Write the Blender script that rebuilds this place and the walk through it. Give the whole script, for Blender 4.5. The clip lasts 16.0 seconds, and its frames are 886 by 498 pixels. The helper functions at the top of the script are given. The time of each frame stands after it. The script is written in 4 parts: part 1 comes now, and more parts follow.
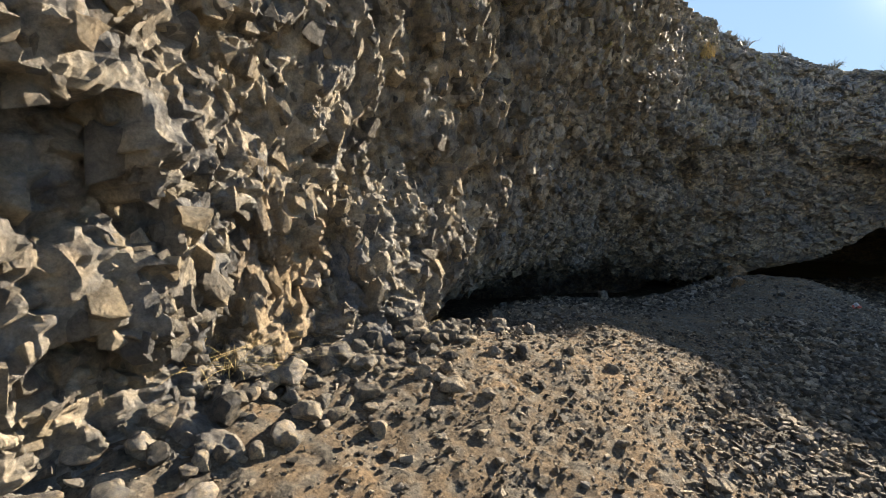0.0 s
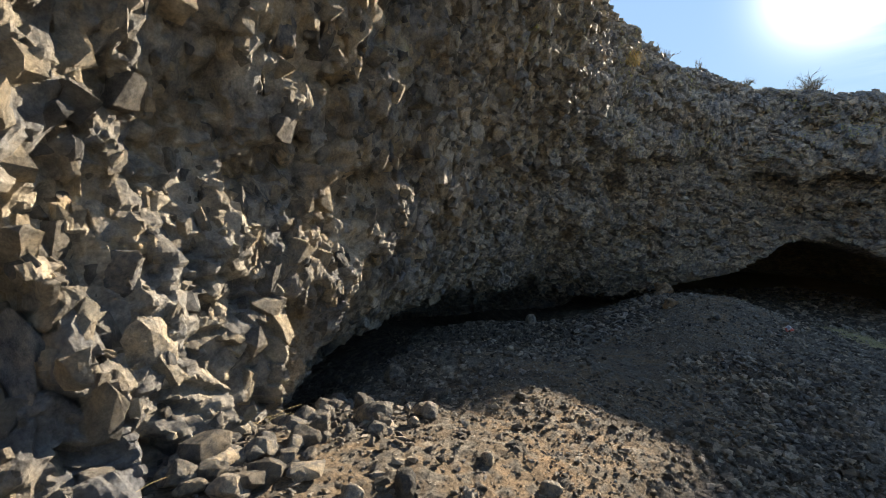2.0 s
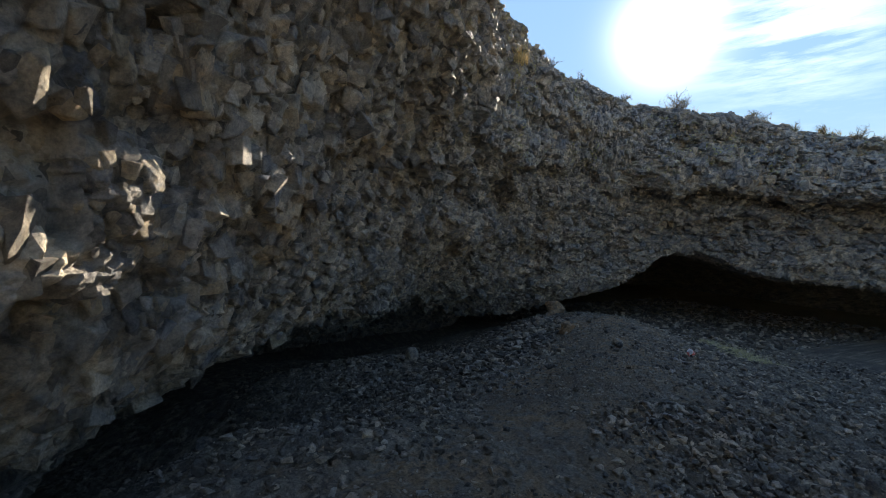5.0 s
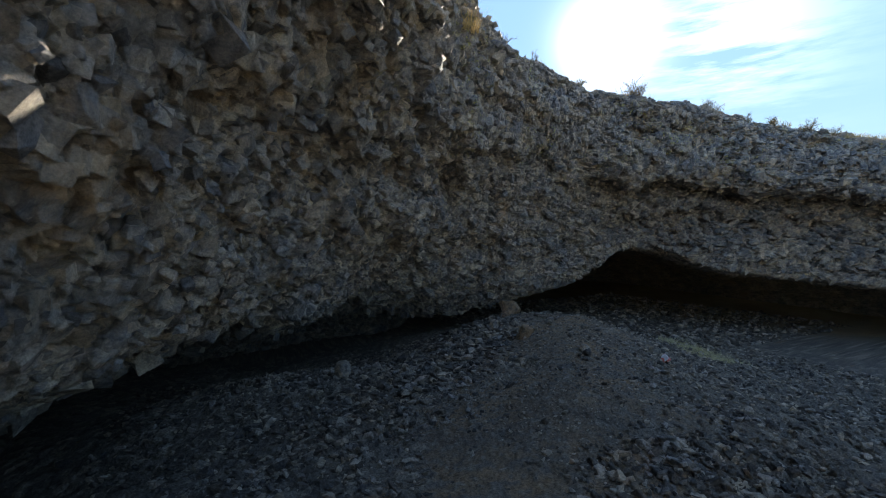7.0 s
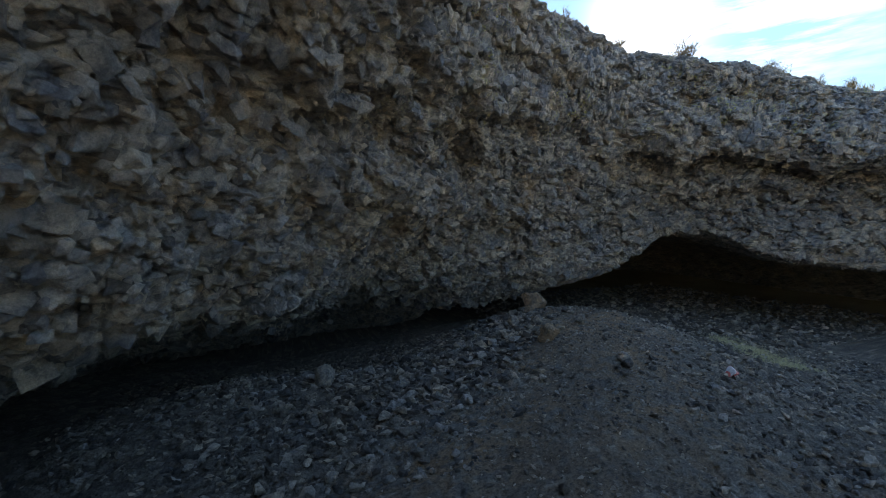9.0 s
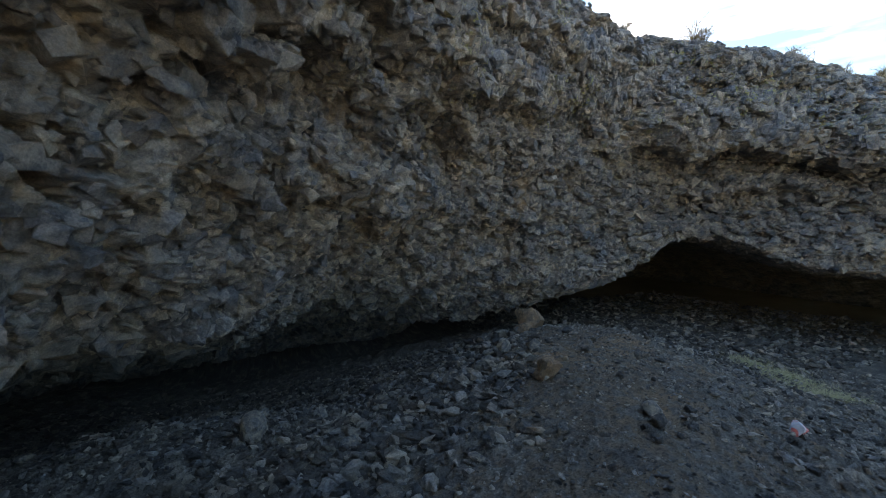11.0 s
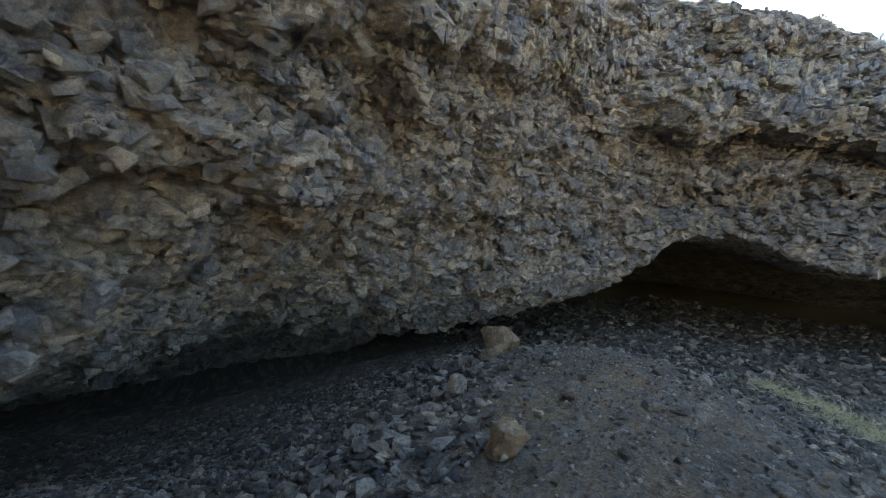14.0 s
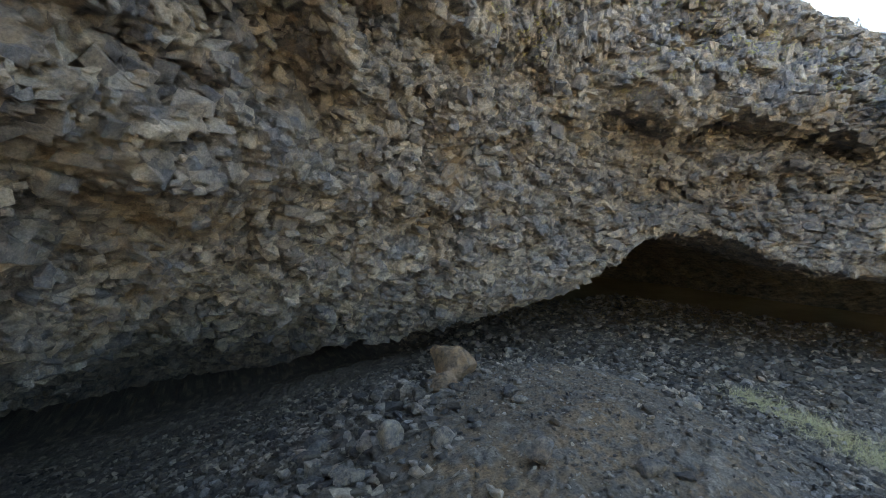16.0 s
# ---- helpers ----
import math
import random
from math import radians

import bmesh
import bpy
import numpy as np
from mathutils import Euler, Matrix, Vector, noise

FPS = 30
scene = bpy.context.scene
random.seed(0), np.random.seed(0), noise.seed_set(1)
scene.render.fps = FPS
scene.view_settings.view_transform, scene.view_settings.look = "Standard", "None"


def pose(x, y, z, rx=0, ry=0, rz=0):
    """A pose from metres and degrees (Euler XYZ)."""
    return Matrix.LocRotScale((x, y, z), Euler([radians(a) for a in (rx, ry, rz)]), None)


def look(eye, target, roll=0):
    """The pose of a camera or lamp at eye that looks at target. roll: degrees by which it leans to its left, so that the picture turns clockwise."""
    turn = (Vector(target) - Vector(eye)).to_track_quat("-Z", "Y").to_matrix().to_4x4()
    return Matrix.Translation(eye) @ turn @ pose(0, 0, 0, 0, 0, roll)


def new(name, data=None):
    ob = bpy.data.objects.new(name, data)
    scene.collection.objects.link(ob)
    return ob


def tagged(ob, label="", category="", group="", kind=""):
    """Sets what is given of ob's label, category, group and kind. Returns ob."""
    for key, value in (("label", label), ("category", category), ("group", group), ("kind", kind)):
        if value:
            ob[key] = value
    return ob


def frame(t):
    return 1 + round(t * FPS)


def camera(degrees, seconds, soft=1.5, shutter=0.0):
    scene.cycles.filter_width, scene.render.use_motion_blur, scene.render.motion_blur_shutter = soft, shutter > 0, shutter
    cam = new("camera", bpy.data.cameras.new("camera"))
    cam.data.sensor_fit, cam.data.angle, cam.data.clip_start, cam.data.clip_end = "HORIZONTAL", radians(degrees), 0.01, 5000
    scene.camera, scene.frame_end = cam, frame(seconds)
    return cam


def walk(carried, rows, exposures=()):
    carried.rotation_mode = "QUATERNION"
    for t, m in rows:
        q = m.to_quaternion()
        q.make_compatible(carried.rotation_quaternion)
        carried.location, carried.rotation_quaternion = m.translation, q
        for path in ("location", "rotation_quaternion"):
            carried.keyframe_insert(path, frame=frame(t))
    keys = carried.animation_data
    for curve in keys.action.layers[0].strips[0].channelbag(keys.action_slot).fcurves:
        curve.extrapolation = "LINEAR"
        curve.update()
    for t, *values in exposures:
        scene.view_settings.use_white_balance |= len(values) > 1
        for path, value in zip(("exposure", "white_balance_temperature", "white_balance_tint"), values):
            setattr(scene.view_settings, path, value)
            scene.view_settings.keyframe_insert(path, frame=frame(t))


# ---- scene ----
cam = camera(87.9, 16.0, soft=0.9)
METRES, EYE, TILT, LEAN, TURN = 12.0, 1.5, -4.3, 0.0, 0.0
ROWS = [
    (0.0, 0.0, 0.0, 0.0, 0.0, -0.0, -0.0),
    (0.5, 0.0156, 0.0336, 0.0077, -3.04, 0.69, 0.21),
    (1.0, 0.0232, 0.0721, 0.0107, -5.54, 1.59, 0.38),
    (1.5, 0.0312, 0.1021, 0.0179, -6.71, 1.66, 0.41),
    (2.0, 0.0451, 0.137, 0.0207, -8.61, 1.24, 0.48),
    (2.5, 0.0522, 0.1697, 0.0207, -11.99, 1.32, 0.75),
    (3.0, 0.0579, 0.1972, 0.0286, -15.01, 1.69, 0.86),
    (3.5, 0.0737, 0.2211, 0.028, -17.25, 2.13, 0.98),
    (4.0, 0.0836, 0.251, 0.0299, -19.36, 2.69, 1.27),
    (4.5, 0.0951, 0.2785, 0.0324, -20.28, 2.93, 1.36),
    (5.0, 0.1184, 0.3021, 0.0313, -22.37, 2.89, 1.52),
    (7.5, 0.2071, 0.4344, 0.0279, -28.68, 2.14, 2.1),
    (8.0, 0.235, 0.4573, 0.0264, -27.12, 1.2, 2.0),
    (10.5, 0.3261, 0.5806, 0.0284, -23.26, 1.44, 1.79),
    (11.0, 0.3506, 0.6067, 0.0312, -24.72, 1.71, 1.9),
    (11.5, 0.3668, 0.6222, 0.0306, -25.86, 1.79, 1.97),
    (12.0, 0.3861, 0.6445, 0.0317, -24.8, 1.83, 1.86),
    (12.5, 0.4098, 0.6666, 0.0291, -24.59, 2.02, 1.83),
    (13.0, 0.4275, 0.6854, 0.0302, -26.33, 1.82, 1.98),
    (13.5, 0.4454, 0.7104, 0.0339, -26.69, 1.86, 1.97),
    (14.0, 0.4706, 0.7316, 0.033, -25.55, 1.76, 1.8),
    (14.5, 0.4887, 0.7495, 0.0361, -25.97, 1.19, 1.87),
    (15.0, 0.5011, 0.7777, 0.0385, -26.86, 1.04, 1.98),
    (15.5, 0.5134, 0.7976, 0.0422, -27.92, 1.23, 2.06),
    (16.0, 0.537, 0.8114, 0.0405, -29.77, 1.18, 2.18),
]
EXPOSURES = ((0, 2.2, 7800, 11), (3.0, 2.1, 7400, 11), (8.0, 2.5, 6900, 10), (10.3, 2.85, 7000, 10), (11.6, 3.0, 7200, 11), (11.9, 1.5, 7200, 10), (12.1, 1.98, 7500, 11), (12.5, 2.7, 7600, 11), (13.3, 3.4, 7900, 12), (14.0, 3.65, 8000, 13), (16.0, 4.0, 8600, 14))
walk(cam, [(t, pose(0, 0, EYE, TILT, LEAN, TURN) @ pose(METRES * x, METRES * y, METRES * z, 90 + pitch, roll, yaw)) for t, x, y, z, yaw, pitch, roll in ROWS], EXPOSURES)

# the exposure opens up once the sun is hidden by the rim
# ---- world and sun ----
SUN_EL, SUN_AZ, SKY_STRENGTH = 21.8, 48.0, 0.115          # degrees; azimuth from +y towards +x
SUN_WAY = Vector((math.sin(radians(SUN_AZ)) * math.cos(radians(SUN_EL)), math.cos(radians(SUN_AZ)) * math.cos(radians(SUN_EL)), math.sin(radians(SUN_EL))))
sun = new("sun", bpy.data.lights.new("sun", "SUN"))
sun.data.energy, sun.data.angle, sun.data.color = 5.0, radians(0.53), (1.0, 0.93, 0.82)
sun.matrix_world = look(SUN_WAY * 60, (0, 0, 0))
world = bpy.data.worlds.new("sky")
scene.world = world
world.use_nodes = True
wt = world.node_tree
wt.nodes.clear()
sky = wt.nodes.new("ShaderNodeTexSky")
sky.sky_type, sky.sun_disc = "NISHITA", False
sky.sun_elevation, sky.sun_rotation = radians(SUN_EL), radians(SUN_AZ)
sky.air_density, sky.dust_density, sky.ozone_density = 1.0, 0.0, 2.0
sky.altitude = 1500
w_bg, w_out = wt.nodes.new("ShaderNodeBackground"), wt.nodes.new("ShaderNodeOutputWorld")
w_bg.inputs[1].default_value = SKY_STRENGTH
# thin high cloud drawn out beside the sun, and painted camera glare round it
w_co = wt.nodes.new("ShaderNodeTexCoord")


def world_math(op, a, b=None, c=None):
    n = wt.nodes.new("ShaderNodeMath")
    n.operation = op
    for socket, v in zip(n.inputs, (a, b, c)):
        if isinstance(v, bpy.types.NodeSocket):
            wt.links.new(v, socket)
        elif v is not None:
            socket.default_value = v
    return n.outputs[0]


def near_way(way, power):
    d = wt.nodes.new("ShaderNodeVectorMath")
    d.operation = "DOT_PRODUCT"
    wt.links.new(w_co.outputs["Generated"], d.inputs[0])
    d.inputs[1].default_value = way
    return world_math("POWER", world_math("MAXIMUM", d.outputs["Value"], 0.0), power)


def way_of(az, el):
    return (math.sin(radians(az)) * math.cos(radians(el)), math.cos(radians(az)) * math.cos(radians(el)), math.sin(radians(el)))


w_map, w_noise = wt.nodes.new("ShaderNodeMapping"), wt.nodes.new("ShaderNodeTexNoise")
w_map.inputs["Rotation"].default_value = (0, radians(-12), radians(30))
w_map.inputs["Scale"].default_value = (2.2, 2.2, 14.0)
w_noise.inputs["Scale"].default_value, w_noise.inputs["Detail"].default_value, w_noise.inputs["Roughness"].default_value = 1.6, 7.0, 0.62
wt.links.new(w_co.outputs["Generated"], w_map.inputs[0])
wt.links.new(w_map.outputs[0], w_noise.inputs["Vector"])
wisp = world_math("MULTIPLY", world_math("SUBTRACT", w_noise.outputs["Fac"], 0.42), 6.0)
wisp.node.use_clamp = True
wisp = world_math("MULTIPLY", wisp, near_way(way_of(60, 20.5), 130))
glow = world_math("ADD", world_math("MULTIPLY", near_way(SUN_WAY, 430), 5.0), world_math("MULTIPLY", wisp, 1.6))
glow = world_math("ADD", glow, world_math("MULTIPLY", near_way(SUN_WAY, 60), 0.02))
w_bw = wt.nodes.new("ShaderNodeRGBToBW")
wt.links.new(sky.outputs[0], w_bw.inputs[0])
w_soft = wt.nodes.new("ShaderNodeVectorMath")          # a hazeless sky, more even than the model's
w_soft.operation = "SCALE"
wt.links.new(sky.outputs[0], w_soft.inputs[0])
wt.links.new(world_math("POWER", world_math("MAXIMUM", w_bw.outputs[0], 0.02), -0.78), w_soft.inputs["Scale"])
w_add = wt.nodes.new("ShaderNodeMix")
w_add.data_type, w_add.blend_type = "RGBA", "ADD"
w_add.inputs["Factor"].default_value = 1.0
w_tint = wt.nodes.new("ShaderNodeMix")
w_tint.data_type = "RGBA"
w_tint.clamp_factor = False
w_tint.inputs["A"].default_value, w_tint.inputs["B"].default_value = (0, 0, 0, 1), (1.0, 0.98, 0.93, 1)
wt.links.new(glow, w_tint.inputs["Factor"])
w_sat = wt.nodes.new("ShaderNodeHueSaturation")
w_sat.inputs["Saturation"].default_value = 1.0
w_sat.inputs["Hue"].default_value = 0.497
wt.links.new(w_soft.outputs[0], w_sat.inputs["Color"])
wt.links.new(w_sat.outputs[0], w_add.inputs["A"])
wt.links.new(w_tint.outputs["Result"], w_add.inputs["B"])
wt.links.new(w_add.outputs["Result"], w_bg.inputs[0])
wt.links.new(w_bg.outputs[0], w_out.inputs[0])


# ---- noise on arrays ----
def mix32(a):
    a = (a ^ (a >> np.uint32(16))) * np.uint32(0x7FEB352D)
    a = (a ^ (a >> np.uint32(15))) * np.uint32(0x846CA68B)
    return a ^ (a >> np.uint32(16))


def lattice(i, j, k, seed):
    a = i.astype(np.int64).astype(np.uint32) * np.uint32(73856093)
    a ^= j.astype(np.int64).astype(np.uint32) * np.uint32(19349663)
    a ^= k.astype(np.int64).astype(np.uint32) * np.uint32(83492791)
    return mix32(a + np.uint32(seed * 7919 + 13))


def unit(a):
    return (a >> np.uint32(8)).astype(np.float32) / np.float32(16777216.0)


def value_noise(p, seed):
    """Smooth noise, -1 to 1, at the rows of p."""
    b = np.floor(p)
    f = (p - b).astype(np.float32)
    f = f * f * (3 - 2 * f)
    total = np.zeros(len(p), np.float32)
    for dx in (0, 1):
        for dy in (0, 1):
            for dz in (0, 1):
                w = (f[:, 0] if dx else 1 - f[:, 0]) * (f[:, 1] if dy else 1 - f[:, 1]) * (f[:, 2] if dz else 1 - f[:, 2])
                total += w * unit(lattice(b[:, 0] + dx, b[:, 1] + dy, b[:, 2] + dz, seed))
    return total * 2 - 1


def fbm(p, seed, octaves=4):
    total, gain = np.zeros(len(p), np.float32), 1.0
    for o in range(octaves):
        total += gain * value_noise(p * (2.03 ** o), seed + o)
        gain *= 0.5
    return total


def blocks(p, seed):
    """Broken-rock cells: near and second distance, the way to the cell's middle, and the cell's own number."""
    b = np.floor(p)
    n = len(p)
    f1, f2 = np.full(n, 9.0, np.float32), np.full(n, 9.0, np.float32)
    way, code = np.zeros((n, 3), np.float32), np.zeros(n, np.uint32)
    for dx in (-1, 0, 1):
        for dy in (-1, 0, 1):
            for dz in (-1, 0, 1):
                c = b + (dx, dy, dz)
                h = lattice(c[:, 0], c[:, 1], c[:, 2], seed)
                d = np.stack((c[:, 0] + unit(h), c[:, 1] + unit(mix32(h + np.uint32(1))), c[:, 2] + unit(mix32(h + np.uint32(2)))), 1) - p
                d = d.astype(np.float32)
                r = np.sqrt((d * d).sum(1))
                near = r < f1
                f2 = np.where(near, f1, np.minimum(f2, r))
                f1 = np.where(near, r, f1)
                way[near], code[near] = d[near], h[near]
    return f1, f2, way, code


def facets(p, seed, tilt=0.9, crack=0.6, ledge=0.0):
    """Heights of broken rock: every cell is a tilted flat face, with a crack round it."""
    f1, f2, way, code = blocks(p, seed)
    h = unit(mix32(code + np.uint32(11))) - 0.45
    for axis in range(3):
        h += -way[:, axis] * (unit(mix32(code + np.uint32(21 + axis))) - 0.5) * 2 * tilt
    h += ledge * way[:, 2]          # blocks stand out furthest at their foot
    h -= crack * np.clip(1 - (f2 - f1) / 0.16, 0, 1) ** 1.5
    return h, code


# ---- materials ----
def node_material(name):
    m = bpy.data.materials.new(name)
    m.use_nodes = True
    t = m.node_tree
    return m, t, t.nodes["Principled BSDF"]


def ramp(t, fac, stops):
    r = t.nodes.new("ShaderNodeValToRGB")
    while len(r.color_ramp.elements) < len(stops):
        r.color_ramp.elements.new(0.5)
    for e, (pos, col) in zip(r.color_ramp.elements, stops):
        e.position, e.color = pos, (*col, 1)
    t.links.new(fac, r.inputs[0])
    return r.outputs[0]


def noise_tex(t, scale, detail=4.0, rough=0.6, stretch=None):
    co = t.nodes.new("ShaderNodeTexCoord")
    n = t.nodes.new("ShaderNodeTexNoise")
    n.inputs["Scale"].default_value, n.inputs["Detail"].default_value, n.inputs["Roughness"].default_value = scale, detail, rough
    if stretch:
        mp = t.nodes.new("ShaderNodeMapping")
        mp.inputs["Scale"].default_value = stretch
        t.links.new(co.outputs["Object"], mp.inputs[0])
        t.links.new(mp.outputs[0], n.inputs["Vector"])
    else:
        t.links.new(co.outputs["Object"], n.inputs["Vector"])
    return n.outputs["Fac"]


def mix_colour(t, fac, a, b, blend="MIX"):
    m = t.nodes.new("ShaderNodeMix")
    m.data_type, m.blend_type = "RGBA", blend
    for socket, v in ((m.inputs["Factor"], fac), (m.inputs["A"], a), (m.inputs["B"], b)):
        if isinstance(v, bpy.types.NodeSocket):
            t.links.new(v, socket)
        elif isinstance(v, tuple):
            socket.default_value = (*v, 1)
        else:
            socket.default_value = v
    return m.outputs["Result"]


def bump(t, bsdf, height, strength, distance):
    b = t.nodes.new("ShaderNodeBump")
    b.inputs["Strength"].default_value, b.inputs["Distance"].default_value = strength, distance
    t.links.new(height, b.inputs["Height"])
    if bsdf.inputs["Normal"].is_linked:
        t.links.new(bsdf.inputs["Normal"].links[0].from_socket, b.inputs["Normal"])
    t.links.new(b.outputs[0], bsdf.inputs["Normal"])


def rock_material(name, dark, mid, light, stain, source="block", stain_amount=(0.5, 0.68), lichen=False, relief=0.08):
    """Rough volcanic rock: colour by block, blue-grey and tan zones, stains, speckle, pitted relief."""
    m, t, bsdf = node_material(name)
    if source == "block":
        at = t.nodes.new("ShaderNodeAttribute")
        at.attribute_name = "block"
        pick = at.outputs["Fac"]
    elif source == "island":
        pick = t.nodes.new("ShaderNodeNewGeometry").outputs["Random Per Island"]
    else:
        pick = t.nodes.new("ShaderNodeObjectInfo").outputs["Random"]
    base = ramp(t, pick, [(0.2, dark), (0.5, mid), (0.8, light)])
    cloud = ramp(t, noise_tex(t, 1.9, 6, 0.7), [(0.40, (0.77, 0.81, 0.87)), (0.58, (1.2, 1.11, 0.97))])
    base = mix_colour(t, 1.0, base, cloud, "MULTIPLY")
    patch = ramp(t, noise_tex(t, 7, 5, 0.7), [(0.36, (0.55, 0.57, 0.61)), (0.5, (1, 1, 1)), (0.66, (1.42, 1.38, 1.3))])
    base = mix_colour(t, 1.0, base, patch, "MULTIPLY")
    stains = ramp(t, noise_tex(t, 0.9, 6, 0.75, (1.0, 1.0, 0.55)), [(stain_amount[0], (0, 0, 0)), (stain_amount[1], (1, 1, 1))])
    base = mix_colour(t, stains, base, stain)
    if lichen:
        grow = ramp(t, noise_tex(t, 5.5, 6, 0.8), [(0.56, (0, 0, 0)), (0.62, (0.8, 0.8, 0.8))])
        co = t.nodes.new("ShaderNodeTexCoord")
        cut = t.nodes.new("ShaderNodeSeparateXYZ")
        t.links.new(co.outputs["Object"], cut.inputs[0])
        high = t.nodes.new("ShaderNodeMapRange")          # only the high open beds carry lichen
        high.inputs["From Min"].default_value, high.inputs["From Max"].default_value = 2.6, 4.2
        t.links.new(cut.outputs["Z"], high.inputs["Value"])
        zone = ramp(t, noise_tex(t, 0.45, 3, 0.6), [(0.44, (0, 0, 0)), (0.56, (1, 1, 1))])
        zone = mix_colour(t, 1.0, zone, high.outputs["Result"], "MULTIPLY")
        base = mix_colour(t, mix_colour(t, 1.0, grow, zone, "MULTIPLY"), base, (0.42, 0.40, 0.13))
    grain = ramp(t, noise_tex(t, 55, 4, 0.75), [(0.32, (0.72, 0.72, 0.72)), (0.68, (1.28, 1.28, 1.28))])
    base = mix_colour(t, 1.0, base, grain, "MULTIPLY")
    t.links.new(base, bsdf.inputs["Base Color"])
    bsdf.inputs["Roughness"].default_value = 0.88
    bsdf.inputs["Specular IOR Level"].default_value = 0.3
    bump(t, bsdf, noise_tex(t, 20, 7, 0.8), 1.0, relief)
    bump(t, bsdf, noise_tex(t, 110, 4, 0.7), 0.7, 0.009)
    return m


M_CLIFF = rock_material("basalt_cliff", (0.16, 0.16, 0.165), (0.265, 0.248, 0.225), (0.39, 0.36, 0.315), (0.38, 0.285, 0.185), "block", (0.55, 0.7), True)
M_BLOCK = rock_material("basalt_block", (0.17, 0.168, 0.17), (0.265, 0.245, 0.215), (0.37, 0.335, 0.29), (0.38, 0.29, 0.19), "object", (0.55, 0.7), False, 0.13)
M_BROKEN = rock_material("broken_basalt", (0.20, 0.198, 0.20), (0.278, 0.263, 0.242), (0.355, 0.33, 0.295), (0.36, 0.27, 0.175), "island", (0.56, 0.7), True, 0.06)
M_STONE = rock_material("loose_basalt", (0.09, 0.086, 0.082), (0.175, 0.16, 0.142), (0.31, 0.275, 0.23), (0.28, 0.21, 0.14), "object", (0.58, 0.76))
M_GRAVEL = rock_material("gravel", (0.078, 0.072, 0.065), (0.14, 0.126, 0.109), (0.34, 0.305, 0.262), (0.22, 0.17, 0.12), "island", (0.6, 0.76))
M_TANROCK = rock_material("tan_boulder", (0.23, 0.155, 0.095), (0.275, 0.195, 0.125), (0.31, 0.23, 0.155), (0.31, 0.205, 0.125), "object", (0.5, 0.6))

M_CRAG = rock_material("basalt_crag", (0.13, 0.124, 0.118), (0.225, 0.20, 0.165), (0.32, 0.278, 0.22), (0.36, 0.27, 0.175), "island", (0.55, 0.68), False, 0.13)


def ground_material():
    m, t, bsdf = node_material("dusty_ground")
    dust = ramp(t, noise_tex(t, 0.8, 6, 0.7), [(0.34, (0.11, 0.092, 0.074)), (0.5, (0.165, 0.126, 0.088)), (0.66, (0.24, 0.162, 0.096))])
    grit = ramp(t, noise_tex(t, 45, 5, 0.8), [(0.36, (0.5, 0.5, 0.52)), (0.5, (1, 1, 1)), (0.64, (1.6, 1.55, 1.46))])
    dust = mix_colour(t, 1.0, dust, grit, "MULTIPLY")
    at = t.nodes.new("ShaderNodeAttribute")
    at.attribute_name = "block"
    stone = ramp(t, at.outputs["Fac"], [(0.0, (0.095, 0.088, 0.078)), (0.65, (0.155, 0.138, 0.116)), (1.0, (0.27, 0.235, 0.19))])
    stone = mix_colour(t, 1.0, stone, grit, "MULTIPLY")
    st = t.nodes.new("ShaderNodeAttribute")
    st.attribute_name = "stony"
    soil = mix_colour(t, st.outputs["Fac"], dust, stone)
    # unseen far land: pale straw tone added to throw warm light on the cliff
    bounce_at = t.nodes.new("ShaderNodeAttribute")
    bounce_at.attribute_name = "bounce_straw"
    straw = ramp(t, noise_tex(t, 0.3, 6, 0.7), [(0.35, (0.33, 0.27, 0.16)), (0.65, (0.50, 0.41, 0.25))])
    t.links.new(mix_colour(t, bounce_at.outputs["Fac"], soil, straw), bsdf.inputs["Base Color"])
    bsdf.inputs["Roughness"].default_value = 0.95
    bsdf.inputs["Specular IOR Level"].default_value = 0.15
    bump(t, bsdf, noise_tex(t, 28, 6, 0.8), 1.0, 0.05)
    bump(t, bsdf, noise_tex(t, 120, 3, 0.75), 0.9, 0.012)
    return m


M_GROUND = ground_material()


def plant_material(name, a, b):
    m, t, bsdf = node_material(name)
    pick = t.nodes.new("ShaderNodeNewGeometry").outputs["Random Per Island"]
    t.links.new(ramp(t, pick, [(0.0, a), (1.0, b)]), bsdf.inputs["Base Color"])
    bsdf.inputs["Roughness"].default_value = 0.8
    bsdf.inputs["Specular IOR Level"].default_value = 0.2
    return m


M_STRAW = plant_material("dry_straw", (0.38, 0.28, 0.13), (0.60, 0.47, 0.24))
M_GREENSTRAW = plant_material("dry_green_grass", (0.27, 0.25, 0.13), (0.45, 0.39, 0.22))
M_TWIG = plant_material("shrub_twigs", (0.10, 0.075, 0.05), (0.20, 0.15, 0.09))
M_LEAF = plant_material("shrub_leaves", (0.11, 0.10, 0.05), (0.26, 0.20, 0.09))


# ---- mesh helpers ----
def mesh_of(name, verts, faces, material, smooth=False):
    """A mesh from arrays of corners and of equal-sized faces."""
    me = bpy.data.meshes.new(name)
    verts, faces = np.asarray(verts, np.float32), np.asarray(faces, np.int32)
    n, k = faces.shape
    me.vertices.add(len(verts))
    me.vertices.foreach_set("co", verts.ravel())
    me.loops.add(n * k)
    me.loops.foreach_set("vertex_index", faces.ravel())
    me.polygons.add(n)
    me.polygons.foreach_set("loop_start", np.arange(0, n * k, k, dtype=np.int32))
    me.polygons.foreach_set("use_smooth", np.full(n, smooth))
    me.update(calc_edges=True)
    me.materials.append(material)
    return me


